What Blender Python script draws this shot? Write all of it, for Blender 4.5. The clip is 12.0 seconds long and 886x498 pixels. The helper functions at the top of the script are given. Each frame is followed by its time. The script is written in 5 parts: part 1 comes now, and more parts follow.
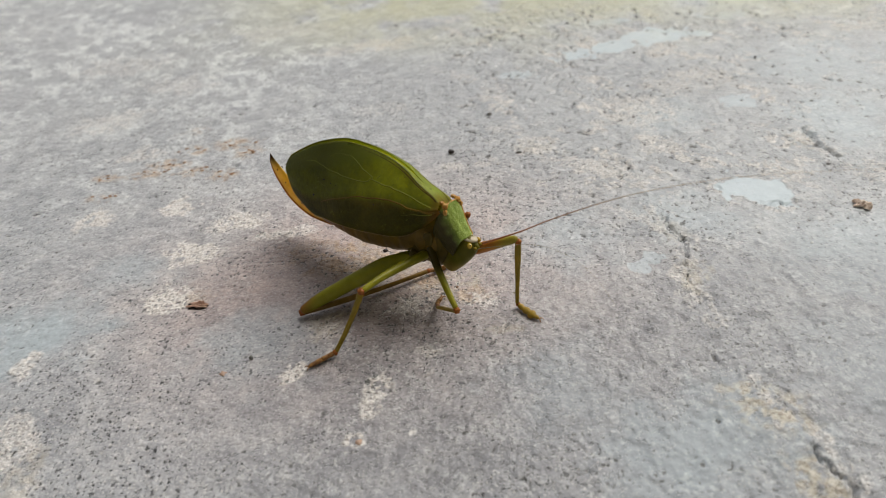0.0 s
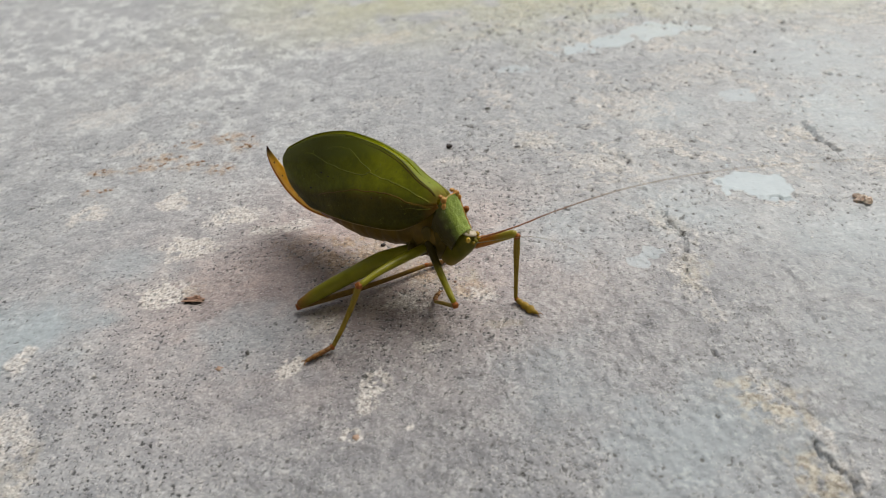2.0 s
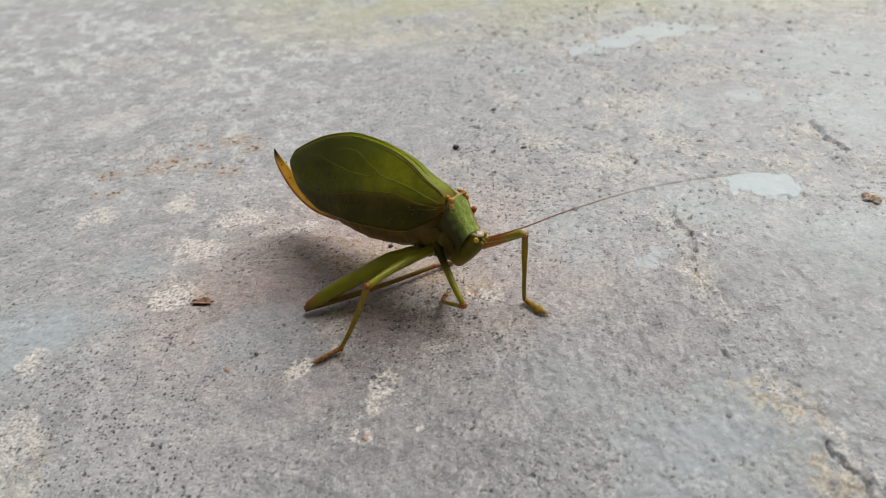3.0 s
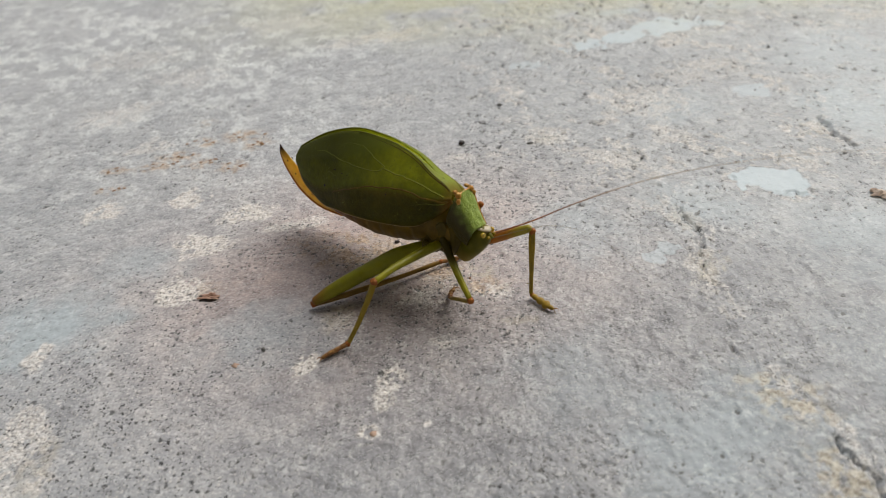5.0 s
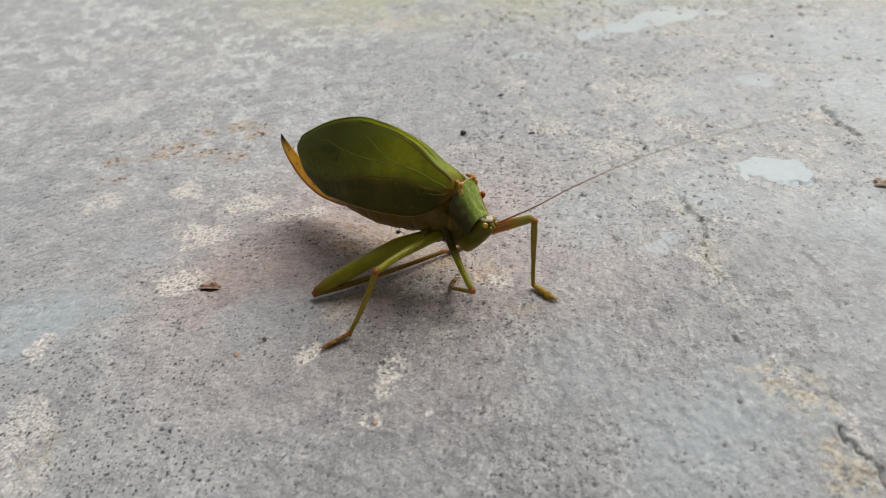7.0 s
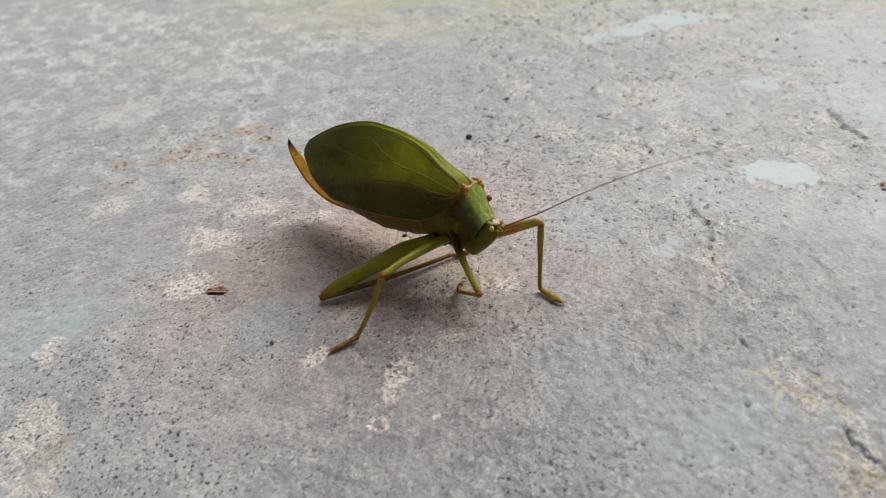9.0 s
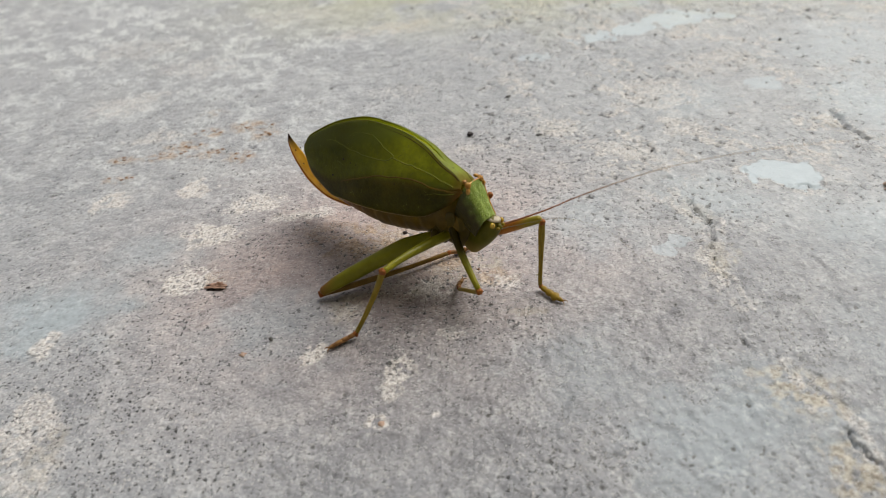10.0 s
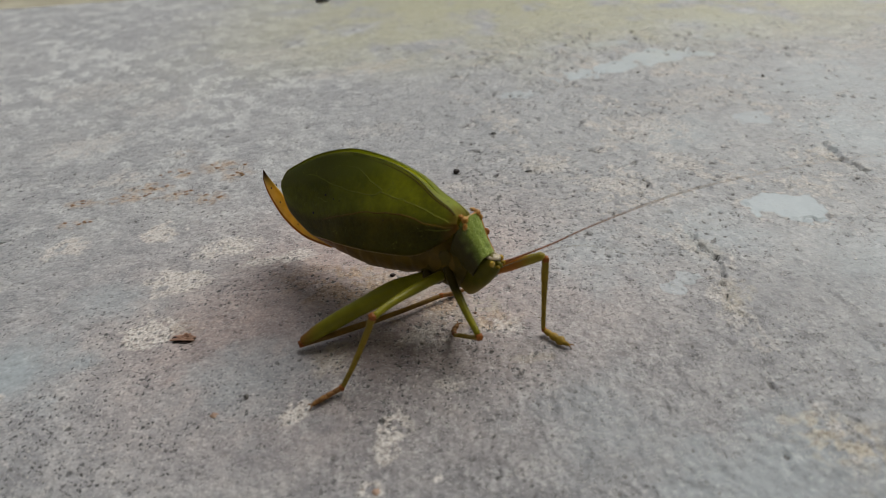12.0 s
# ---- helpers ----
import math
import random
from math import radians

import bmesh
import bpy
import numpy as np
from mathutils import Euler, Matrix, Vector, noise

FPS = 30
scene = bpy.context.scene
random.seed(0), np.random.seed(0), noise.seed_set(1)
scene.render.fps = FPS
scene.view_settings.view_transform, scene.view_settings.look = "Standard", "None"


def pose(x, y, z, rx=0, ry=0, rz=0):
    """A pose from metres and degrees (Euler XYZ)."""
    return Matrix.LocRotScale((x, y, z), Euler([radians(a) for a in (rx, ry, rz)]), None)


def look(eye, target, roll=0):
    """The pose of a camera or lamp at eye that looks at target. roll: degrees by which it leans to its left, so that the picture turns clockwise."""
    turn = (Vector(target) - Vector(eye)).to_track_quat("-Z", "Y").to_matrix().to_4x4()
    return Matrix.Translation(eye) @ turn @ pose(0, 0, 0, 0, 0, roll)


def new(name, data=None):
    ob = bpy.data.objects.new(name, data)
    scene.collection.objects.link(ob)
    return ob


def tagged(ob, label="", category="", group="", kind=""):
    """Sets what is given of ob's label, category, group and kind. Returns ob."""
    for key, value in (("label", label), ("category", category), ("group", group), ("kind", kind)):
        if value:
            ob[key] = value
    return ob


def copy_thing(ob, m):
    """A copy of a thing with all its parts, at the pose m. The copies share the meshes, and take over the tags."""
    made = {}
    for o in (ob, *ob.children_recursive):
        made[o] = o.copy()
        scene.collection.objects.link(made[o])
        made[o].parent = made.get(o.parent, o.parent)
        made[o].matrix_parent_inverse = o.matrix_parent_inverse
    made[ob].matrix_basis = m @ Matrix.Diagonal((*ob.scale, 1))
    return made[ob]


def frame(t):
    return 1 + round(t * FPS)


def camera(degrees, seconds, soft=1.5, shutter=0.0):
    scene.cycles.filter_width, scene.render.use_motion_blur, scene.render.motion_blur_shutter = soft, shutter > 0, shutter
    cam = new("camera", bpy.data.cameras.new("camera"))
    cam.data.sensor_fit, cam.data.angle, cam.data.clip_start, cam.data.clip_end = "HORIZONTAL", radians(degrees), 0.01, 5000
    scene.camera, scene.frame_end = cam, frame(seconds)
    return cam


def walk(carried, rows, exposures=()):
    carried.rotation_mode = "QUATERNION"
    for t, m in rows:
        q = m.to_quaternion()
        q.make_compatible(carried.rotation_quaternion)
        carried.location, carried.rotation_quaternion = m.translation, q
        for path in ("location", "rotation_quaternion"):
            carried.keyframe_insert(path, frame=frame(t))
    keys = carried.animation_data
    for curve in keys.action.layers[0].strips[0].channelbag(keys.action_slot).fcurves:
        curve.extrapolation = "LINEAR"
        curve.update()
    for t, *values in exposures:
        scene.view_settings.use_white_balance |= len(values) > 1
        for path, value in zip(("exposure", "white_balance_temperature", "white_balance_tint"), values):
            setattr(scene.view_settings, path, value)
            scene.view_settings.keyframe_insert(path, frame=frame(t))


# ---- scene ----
# A green katydid stands on an old concrete floor near the slab's edge; a phone is held a hand's width away.
# World in metres; lengths below are written in millimetres and multiplied by MM.
MM = 0.001

# ---------------------------------------------------------------- camera
cam = camera(68.3, 12.0, soft=0.9)
cam.data.dof.use_dof, cam.data.dof.focus_distance, cam.data.dof.aperture_fstop = True, 0.096, 29.0
PATH = [
    (0, pose(0.00975, -0.07150, 0.06500, 50.827, 4.276, -0.000)),
    (0.5, pose(0.00974, -0.07151, 0.06467, 50.691, 4.161, 0.028)),
    (1, pose(0.00945, -0.07135, 0.06452, 50.575, 4.126, 0.035)),
    (1.5, pose(0.00932, -0.07129, 0.06442, 50.511, 4.132, -0.051)),
    (2, pose(0.00972, -0.07120, 0.06431, 50.534, 4.142, -0.107)),
    (2.5, pose(0.00928, -0.07120, 0.06437, 50.941, 4.488, -0.081)),
    (3, pose(0.00919, -0.07128, 0.06418, 50.722, 4.550, 0.050)),
    (5, pose(0.00842, -0.07119, 0.06401, 50.424, 4.618, 0.185)),
    (5.5, pose(0.00839, -0.07122, 0.06381, 50.524, 4.622, 0.156)),
    (6, pose(0.00832, -0.07117, 0.06372, 50.351, 4.603, 0.149)),
    (6.5, pose(0.00830, -0.07122, 0.06352, 50.140, 4.713, 0.247)),
    (7, pose(0.00839, -0.07127, 0.06346, 49.821, 4.691, 0.313)),
    (9, pose(0.00803, -0.07142, 0.06368, 50.128, 4.943, 0.542)),
    (9.5, pose(0.00775, -0.07140, 0.06358, 50.068, 4.978, 0.804)),
    (10, pose(0.00779, -0.07119, 0.06319, 50.061, 4.566, 0.763)),
    (10.5, pose(0.00750, -0.07113, 0.06328, 50.224, 4.465, 0.711)),
    (11, pose(0.00758, -0.07093, 0.06370, 51.758, 4.228, 0.426)),
    (11.5, pose(0.00577, -0.06712, 0.05912, 53.777, 2.897, -2.080)),
    (12, pose(0.00405, -0.06575, 0.05782, 54.131, 3.676, -2.053)),
]
EXPOSURES = [(0, -0.33), (9.8, -0.33), (10.1, -0.24), (10.5, -0.02), (11, 0.03), (11.2, -0.03), (11.5, -0.33), (12, -0.79)]
walk(cam, PATH, EXPOSURES)

# ---------------------------------------------------------------- light
TO_SUN = Vector((0.74, 0.76, 1.24)).normalized()
world = bpy.data.worlds.new("world")
scene.world = world
world.use_nodes = True
wn, wl = world.node_tree.nodes, world.node_tree.links
wn.clear()
sky = wn.new("ShaderNodeTexSky")
sky.sky_type, sky.sun_disc = "NISHITA", False
sky.sun_elevation = math.asin(TO_SUN.z)
sky.sun_rotation = math.atan2(TO_SUN.x, TO_SUN.y)
sky.air_density, sky.dust_density, sky.ozone_density = 1.0, 4.0, 1.0
wb = wn.new("ShaderNodeBackground")
wb.inputs["Strength"].default_value = 0.108
wo = wn.new("ShaderNodeOutputWorld")
wl.new(sky.outputs["Color"], wb.inputs["Color"])
wl.new(wb.outputs["Background"], wo.inputs["Surface"])

sun_data = bpy.data.lights.new("sun", "SUN")
sun_data.energy, sun_data.angle, sun_data.color = 3.92, radians(48), (0.97, 0.99, 0.945)
sun = new("sun", sun_data)
sun.matrix_world = look(TO_SUN * 3.0, (0, 0, 0))


# ---------------------------------------------------------------- materials
def material(name):
    m = bpy.data.materials.new(name)
    m.use_nodes = True
    nt = m.node_tree
    return m, nt, nt.nodes["Principled BSDF"], nt.nodes["Material Output"]


def node(nt, kind, **values):
    n = nt.nodes.new(kind)
    for k, v in values.items():
        n.inputs[k.replace("_", " ")].default_value = v
    return n


def coords(nt):
    return nt.nodes.new("ShaderNodeTexCoord").outputs["Object"]


def noise_node(nt, where, scale, detail=3.0, rough=0.55):
    n = node(nt, "ShaderNodeTexNoise", Scale=scale, Detail=detail, Roughness=rough)
    nt.links.new(where, n.inputs["Vector"])
    return n.outputs["Fac"]


def ramp(nt, fac, stops):
    n = nt.nodes.new("ShaderNodeValToRGB")
    el = n.color_ramp.elements
    while len(el) < len(stops):
        el.new(0.5)
    for e, (p, c) in zip(el, stops):
        e.position, e.color = p, (*c, 1.0)
    nt.links.new(fac, n.inputs["Fac"])
    return n.outputs["Color"]


def mix(nt, fac, a, b, blend="MIX"):
    n = nt.nodes.new("ShaderNodeMix")
    n.data_type, n.blend_type = "RGBA", blend
    for socket, v in ((n.inputs["Factor"], fac), (n.inputs[6], a), (n.inputs[7], b)):
        if isinstance(v, bpy.types.NodeSocket):
            nt.links.new(v, socket)
        elif isinstance(v, (int, float)):
            socket.default_value = v
        else:
            socket.default_value = (*v, 1.0)
    return n.outputs[2]


def calc(nt, op, a, b=0.0, c=0.0, clamp=False):
    n = nt.nodes.new("ShaderNodeMath")
    n.operation, n.use_clamp = op, clamp
    for socket, v in zip(n.inputs, (a, b, c)):
        if isinstance(v, bpy.types.NodeSocket):
            nt.links.new(v, socket)
        else:
            socket.default_value = v
    return n.outputs[0]


def bump(nt, bsdf, height, strength, distance):
    n = node(nt, "ShaderNodeBump", Strength=strength, Distance=distance)
    nt.links.new(height, n.inputs["Height"])
    nt.links.new(n.outputs["Normal"], bsdf.inputs["Normal"])


def attribute(nt, name):
    n = nt.nodes.new("ShaderNodeAttribute")
    n.attribute_name = name
    return n.outputs["Fac"]


def specks(nt, where, scale, cover, seed):
    """Small dark holes of uneven size and outline: a mask from 0 to 1."""
    shake = node(nt, "ShaderNodeTexNoise", Scale=scale * 2.3, Detail=2.0)
    nt.links.new(where, shake.inputs["Vector"])
    off = nt.nodes.new("ShaderNodeVectorMath")
    off.operation = "MULTIPLY_ADD"
    nt.links.new(shake.outputs["Color"], off.inputs[0])
    off.inputs[1].default_value = (0.9 / scale, 0.9 / scale, 0.9 / scale)
    nt.links.new(where, off.inputs[2])
    v = nt.nodes.new("ShaderNodeTexVoronoi")
    v.voronoi_dimensions = "2D"
    v.inputs["Scale"].default_value = scale
    v.inputs["Randomness"].default_value = 1.0
    shift = nt.nodes.new("ShaderNodeVectorMath")
    shift.inputs[1].default_value = (seed * 0.37, seed * 0.21, 0)
    nt.links.new(off.outputs[0], shift.inputs[0])
    nt.links.new(shift.outputs[0], v.inputs["Vector"])
    sep = nt.nodes.new("ShaderNodeSeparateColor")
    nt.links.new(v.outputs["Color"], sep.inputs["Color"])
    there = calc(nt, "GREATER_THAN", sep.outputs[0], 1 - cover)
    radius = calc(nt, "MULTIPLY", there, calc(nt, "MULTIPLY_ADD", calc(nt, "POWER", sep.outputs[1], 2.0), 0.18, 0.145))
    inside = calc(nt, "SUBTRACT", radius, v.outputs["Distance"])
    return calc(nt, "MULTIPLY", calc(nt, "MULTIPLY", inside, 40.0, clamp=True), calc(nt, "MULTIPLY_ADD", sep.outputs[2], 0.35, 0.65))


def crisp(nt, fac, rough, low, high, shake):
    """A mask with a sharp, ragged edge."""
    moved = calc(nt, "ADD", fac, calc(nt, "MULTIPLY_ADD", rough, shake, -0.5 * shake))
    return ramp(nt, moved, [(low, (0, 0, 0)), (high, (1, 1, 1))])


def concrete_material():
    m, nt, b, _ = material("old_concrete")
    w = coords(nt)
    ragged = noise_node(nt, w, 1300, 4, 0.7)
    skin = calc(nt, "MULTIPLY", crisp(nt, attribute(nt, "skin"), ragged, 0.34, 0.52, 0.35), calc(nt, "MULTIPLY_ADD", attribute(nt, "skin"), 0.9, 0.05))
    pale = calc(nt, "MULTIPLY", crisp(nt, attribute(nt, "pale"), ragged, 0.22, 0.70, 0.9), 0.85)
    base = ramp(nt, noise_node(nt, w, 55, 5, 0.6), [(0.30, (0.325, 0.33, 0.346)), (0.55, (0.37, 0.373, 0.386)), (0.75, (0.418, 0.42, 0.426))])
    blotch = ramp(nt, noise_node(nt, w, 260, 4, 0.6), [(0.34, (0.80, 0.80, 0.81)), (0.50, (1.0, 1.0, 1.0)), (0.68, (1.22, 1.21, 1.18))])
    col = mix(nt, 1.0, base, blotch, "MULTIPLY")
    grain = ramp(nt, noise_node(nt, w, 1300, 3, 0.6), [(0.34, (0.70, 0.70, 0.71)), (0.48, (1.0, 1.0, 1.0)), (0.66, (1.26, 1.255, 1.24))])
    coarse = attribute(nt, "coarse")
    col = mix(nt, calc(nt, "MULTIPLY_ADD", coarse, -0.12, 0.36), col, grain, "MULTIPLY")
    fine = ramp(nt, noise_node(nt, w, 2600, 1, 0.5), [(0.34, (0.70, 0.70, 0.70)), (0.5, (1.0, 1.0, 1.0)), (0.66, (1.25, 1.245, 1.23))])
    col = mix(nt, calc(nt, "MULTIPLY_ADD", coarse, -0.14, 0.36), col, fine, "MULTIPLY")
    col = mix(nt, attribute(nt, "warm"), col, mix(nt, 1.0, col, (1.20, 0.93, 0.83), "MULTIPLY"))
    # softer, bluish cement where the surface was trowelled
    col = mix(nt, attribute(nt, "trowel"), col, mix(nt, 0.35, (0.375, 0.415, 0.44), grain, "MULTIPLY"))
    # light fading towards the near side, put into the colour as a greyer tone
    col = mix(nt, attribute(nt, "near_dim"), col, mix(nt, 1.0, col, (0.70, 0.695, 0.705), "MULTIPLY"))
    # worn pale places with open sand grains
    sand = ramp(nt, noise_node(nt, w, 2400, 3, 0.65), [(0.34, (0.24, 0.195, 0.165)), (0.45, (0.58, 0.52, 0.47)), (0.58, (0.88, 0.83, 0.78))])
    col = mix(nt, calc(nt, "MULTIPLY", crisp(nt, attribute(nt, "wear_crest"), ragged, 0.10, 0.95, 1.2), 0.72), col, mix(nt, 0.6, (0.84, 0.85, 0.83), grain, "MULTIPLY"))
    col = mix(nt, pale, col, sand)
    # smooth cement skin; the sky's bluish sheen is put into its colour
    col = mix(nt, skin, col, ramp(nt, noise_node(nt, w, 420, 3, 0.5), [(0.3, (0.47, 0.53, 0.565)), (0.7, (0.53, 0.59, 0.625))]))
    # ochre and rusty soil, yellow tint towards the far side
    ochre = ramp(nt, noise_node(nt, w, 1700, 3, 0.7), [(0.35, (0.24, 0.17, 0.10)), (0.47, (0.44, 0.37, 0.26)), (0.62, (0.62, 0.56, 0.44))])
    col = mix(nt, calc(nt, "MULTIPLY", attribute(nt, "ochre"), 0.72), col, ochre)
    rust = ramp(nt, noise_node(nt, w, 1500, 3, 0.7), [(0.38, (0.19, 0.11, 0.06)), (0.5, (0.42, 0.29, 0.185)), (0.62, (0.62, 0.47, 0.33))])
    col = mix(nt, attribute(nt, "rust"), col, rust)
    col = mix(nt, attribute(nt, "far_yellow"), col, (0.52, 0.50, 0.27))
    # single pale sand grains
    grit = calc(nt, "MULTIPLY", specks(nt, w, 2100, 0.35, 3.0), calc(nt, "MULTIPLY_ADD", pale, 0.5, 0.5))
    grit = calc(nt, "MULTIPLY", grit, calc(nt, "MULTIPLY_ADD", calc(nt, "MAXIMUM", skin, attribute(nt, "trowel")), -0.8, 0.9))
    col = mix(nt, calc(nt, "MULTIPLY", grit, attribute(nt, "open")), col, (0.74, 0.69, 0.63))
    # open pores and cracks; the dark inside them is put into the colour
    holes = calc(nt, "MAXIMUM", specks(nt, w, 900, 0.14, 1.0), specks(nt, w, 1350, 0.36, 2.0))
    holes = calc(nt, "MAXIMUM", holes, calc(nt, "MULTIPLY", specks(nt, w, 1950, 0.34, 5.0), 0.95))
    holes = calc(nt, "MULTIPLY", holes, calc(nt, "MULTIPLY_ADD", coarse, -0.1, 1.0))
    holes = calc(nt, "MULTIPLY", holes, calc(nt, "MULTIPLY_ADD", calc(nt, "MAXIMUM", skin, calc(nt, "MULTIPLY", attribute(nt, "trowel"), 0.85)), -0.85, 1.0))
    holes = calc(nt, "MULTIPLY", holes, attribute(nt, "open"))
    deep = crisp(nt, attribute(nt, "pore"), ragged, 0.34, 0.56, 0.35)
    col = mix(nt, calc(nt, "MULTIPLY", holes, 0.95), col, (0.022, 0.02, 0.02))
    col = mix(nt, calc(nt, "MULTIPLY", deep, 0.85), col, (0.06, 0.055, 0.05))
    nt.links.new(col, b.inputs["Base Color"])
    r = calc(nt, "MULTIPLY_ADD", skin, 0.10, 0.44)
    b.inputs["Specular IOR Level"].default_value = 0.5
    r = calc(nt, "MULTIPLY_ADD", noise_node(nt, w, 300, 3), 0.14, r)
    nt.links.new(r, b.inputs["Roughness"])
    h = calc(nt, "MULTIPLY_ADD", noise_node(nt, w, 2700, 2, 0.6), calc(nt, "MULTIPLY_ADD", pale, 0.7, 0.12), noise_node(nt, w, 800, 3, 0.6))
    h = calc(nt, "ADD", h, calc(nt, "MULTIPLY_ADD", holes, -0.6, calc(nt, "MULTIPLY", grit, 0.35)))
    h = calc(nt, "MULTIPLY", h, calc(nt, "MULTIPLY_ADD", calc(nt, "MAXIMUM", skin, calc(nt, "MULTIPLY", attribute(nt, "trowel"), 0.8)), -0.75, 1.0))
    b.inputs["Sheen Weight"].default_value, b.inputs["Sheen Roughness"].default_value = 1.0, 0.4
    bump(nt, b, h, 1.0, 0.00027)
    return m


def plain_material(name, dark, light, scale, rough=0.7, bump_scale=0, bump_distance=0.0001, strength=0.4):
    m, nt, b, _ = material(name)
    w = coords(nt)
    col = ramp(nt, noise_node(nt, w, scale, 4, 0.65), [(0.3, dark), (0.7, light)])
    nt.links.new(col, b.inputs["Base Color"])
    b.inputs["Roughness"].default_value = rough
    if bump_scale:
        bump(nt, b, noise_node(nt, w, bump_scale, 4), strength, bump_distance)
    return m


def cuticle_material(name, dark, light, rough=0.38, sheen=0.15, scale=500, tip=None, axis=0, ends=(0, 1), speck=None, see=0.0, tip_by=""):
    """Insect skin: mottled, slightly waxy, a little light comes through; tip: a second colour along an axis in the part's space."""
    m, nt, b, out = material(name)
    w = coords(nt)
    col = ramp(nt, noise_node(nt, w, scale, 4, 0.6), [(0.3, dark), (0.7, light)])
    if speck:
        dots = ramp(nt, noise_node(nt, w, 3600, 3, 0.7), [(0.56, (0, 0, 0)), (0.74, (0.8, 0.8, 0.8))])
        col = mix(nt, dots, col, speck)
    if tip:
        sep = nt.nodes.new("ShaderNodeSeparateXYZ")
        nt.links.new(w, sep.inputs["Vector"])
        mr = nt.nodes.new("ShaderNodeMapRange")
        mr.inputs["From Min"].default_value, mr.inputs["From Max"].default_value = ends[0] * MM, ends[1] * MM
        mr.interpolation_type = "SMOOTHSTEP"
        if tip_by:
            mr.inputs["From Min"].default_value, mr.inputs["From Max"].default_value = ends
        nt.links.new(attribute(nt, tip_by) if tip_by else sep.outputs[axis], mr.inputs["Value"])
        col = mix(nt, mr.outputs["Result"], col, tip)
    nt.links.new(col, b.inputs["Base Color"])
    b.inputs["Roughness"].default_value = rough
    b.inputs["Coat Weight"].default_value = sheen * 0.5
    b.inputs["Specular IOR Level"].default_value = 0.22
    b.inputs["Coat Roughness"].default_value = 0.25
    bump(nt, b, noise_node(nt, w, scale * 5, 3), 0.8 if speck else 0.35, 0.00016 if speck else 0.00008)
    if see:
        t = nt.nodes.new("ShaderNodeBsdfTranslucent")
        nt.links.new(col, t.inputs["Color"])
        mx = nt.nodes.new("ShaderNodeMixShader")
        mx.inputs["Fac"].default_value = see
        nt.links.new(b.outputs["BSDF"], mx.inputs[1])
        nt.links.new(t.outputs["BSDF"], mx.inputs[2])
        nt.links.new(mx.outputs["Shader"], out.inputs["Surface"])
    return m


def wing_material():
    """Leaf-like forewing: fine net of cells, light comes through."""
    m, nt, b, out = material("wing_green")
    w = coords(nt)
    col = ramp(nt, noise_node(nt, w, 95, 5, 0.62), [(0.30, (0.095, 0.102, 0.006)), (0.50, (0.150, 0.158, 0.010)), (0.70, (0.215, 0.225, 0.016))])
    mottle = ramp(nt, noise_node(nt, w, 1100, 4, 0.7), [(0.35, (0.86, 0.86, 0.86)), (0.5, (1, 1, 1)), (0.68, (1.2, 1.19, 1.22))])
    col = mix(nt, 0.8, col, mottle, "MULTIPLY")
    # browner field below the main vein, lighter green towards the wing's base and on the flat top, orange at the hinge
    field = attribute(nt, "field")
    low = ramp(nt, field, [(0.02, (1, 1, 1)), (0.10, (0.75, 0.75, 0.75)), (0.58, (0.9, 0.9, 0.9)), (0.68, (0, 0, 0))])
    col = mix(nt, low, col, mix(nt, 1.0, col, (0.66, 0.50, 0.6), "MULTIPLY"))
    sep = nt.nodes.new("ShaderNodeSeparateXYZ")
    nt.links.new(w, sep.inputs["Vector"])
    fore = calc(nt, "MULTIPLY_ADD", sep.outputs[0], 45.0, 0.95, clamp=True)
    col = mix(nt, calc(nt, "MULTIPLY", fore, ramp(nt, field, [(0.5, (0.15, 0.15, 0.15)), (0.75, (1, 1, 1))])), col, mix(nt, 1.0, col, (3.0, 3.0, 5.4), "MULTIPLY"))
    # light coming through the flat top is put into its colour
    flat = calc(nt, "MULTIPLY_ADD", field, 8.0, -8.2, clamp=True)
    col = mix(nt, flat, col, mix(nt, fore, (0.17, 0.18, 0.03), (0.44, 0.49, 0.085)))
    root = calc(nt, "MULTIPLY_ADD", sep.outputs[0], 500.0, -0.05, clamp=True)
    col = mix(nt, calc(nt, "MULTIPLY", root, 0.75), col, (0.30, 0.14, 0.025))
    cells = nt.nodes.new("ShaderNodeTexVoronoi")
    cells.feature = "DISTANCE_TO_EDGE"
    cells.inputs["Scale"].default_value = 1500
    nt.links.new(w, cells.inputs["Vector"])
    net = ramp(nt, cells.outputs["Distance"], [(0.0, (1, 1, 1)), (0.10, (0, 0, 0))])
    col = mix(nt, calc(nt, "MULTIPLY", net, 0.16), col, (0.24, 0.27, 0.05))
    col = mix(nt, ramp(nt, noise_node(nt, w, 900, 2), [(0.74, (0, 0, 0)), (0.80, (0.7, 0.7, 0.7))]), col, (0.05, 0.065, 0.008))
    nt.links.new(col, b.inputs["Base Color"])
    b.inputs["Roughness"].default_value = 0.5
    b.inputs["Specular IOR Level"].default_value = 0.3
    bump(nt, b, calc(nt, "ADD", calc(nt, "MULTIPLY", net, -0.5), noise_node(nt, w, 700, 3)), 0.3, 0.0001)
    t = nt.nodes.new("ShaderNodeBsdfTranslucent")
    nt.links.new(mix(nt, 1.0, col, (1.75, 1.7, 0.9), "MULTIPLY"), t.inputs["Color"])
    mx = nt.nodes.new("ShaderNodeMixShader")
    mx.inputs["Fac"].default_value = 0.64
    nt.links.new(b.outputs["BSDF"], mx.inputs[1])
    nt.links.new(t.outputs["BSDF"], mx.inputs[2])
    nt.links.new(mx.outputs["Shader"], out.inputs["Surface"])
    return m


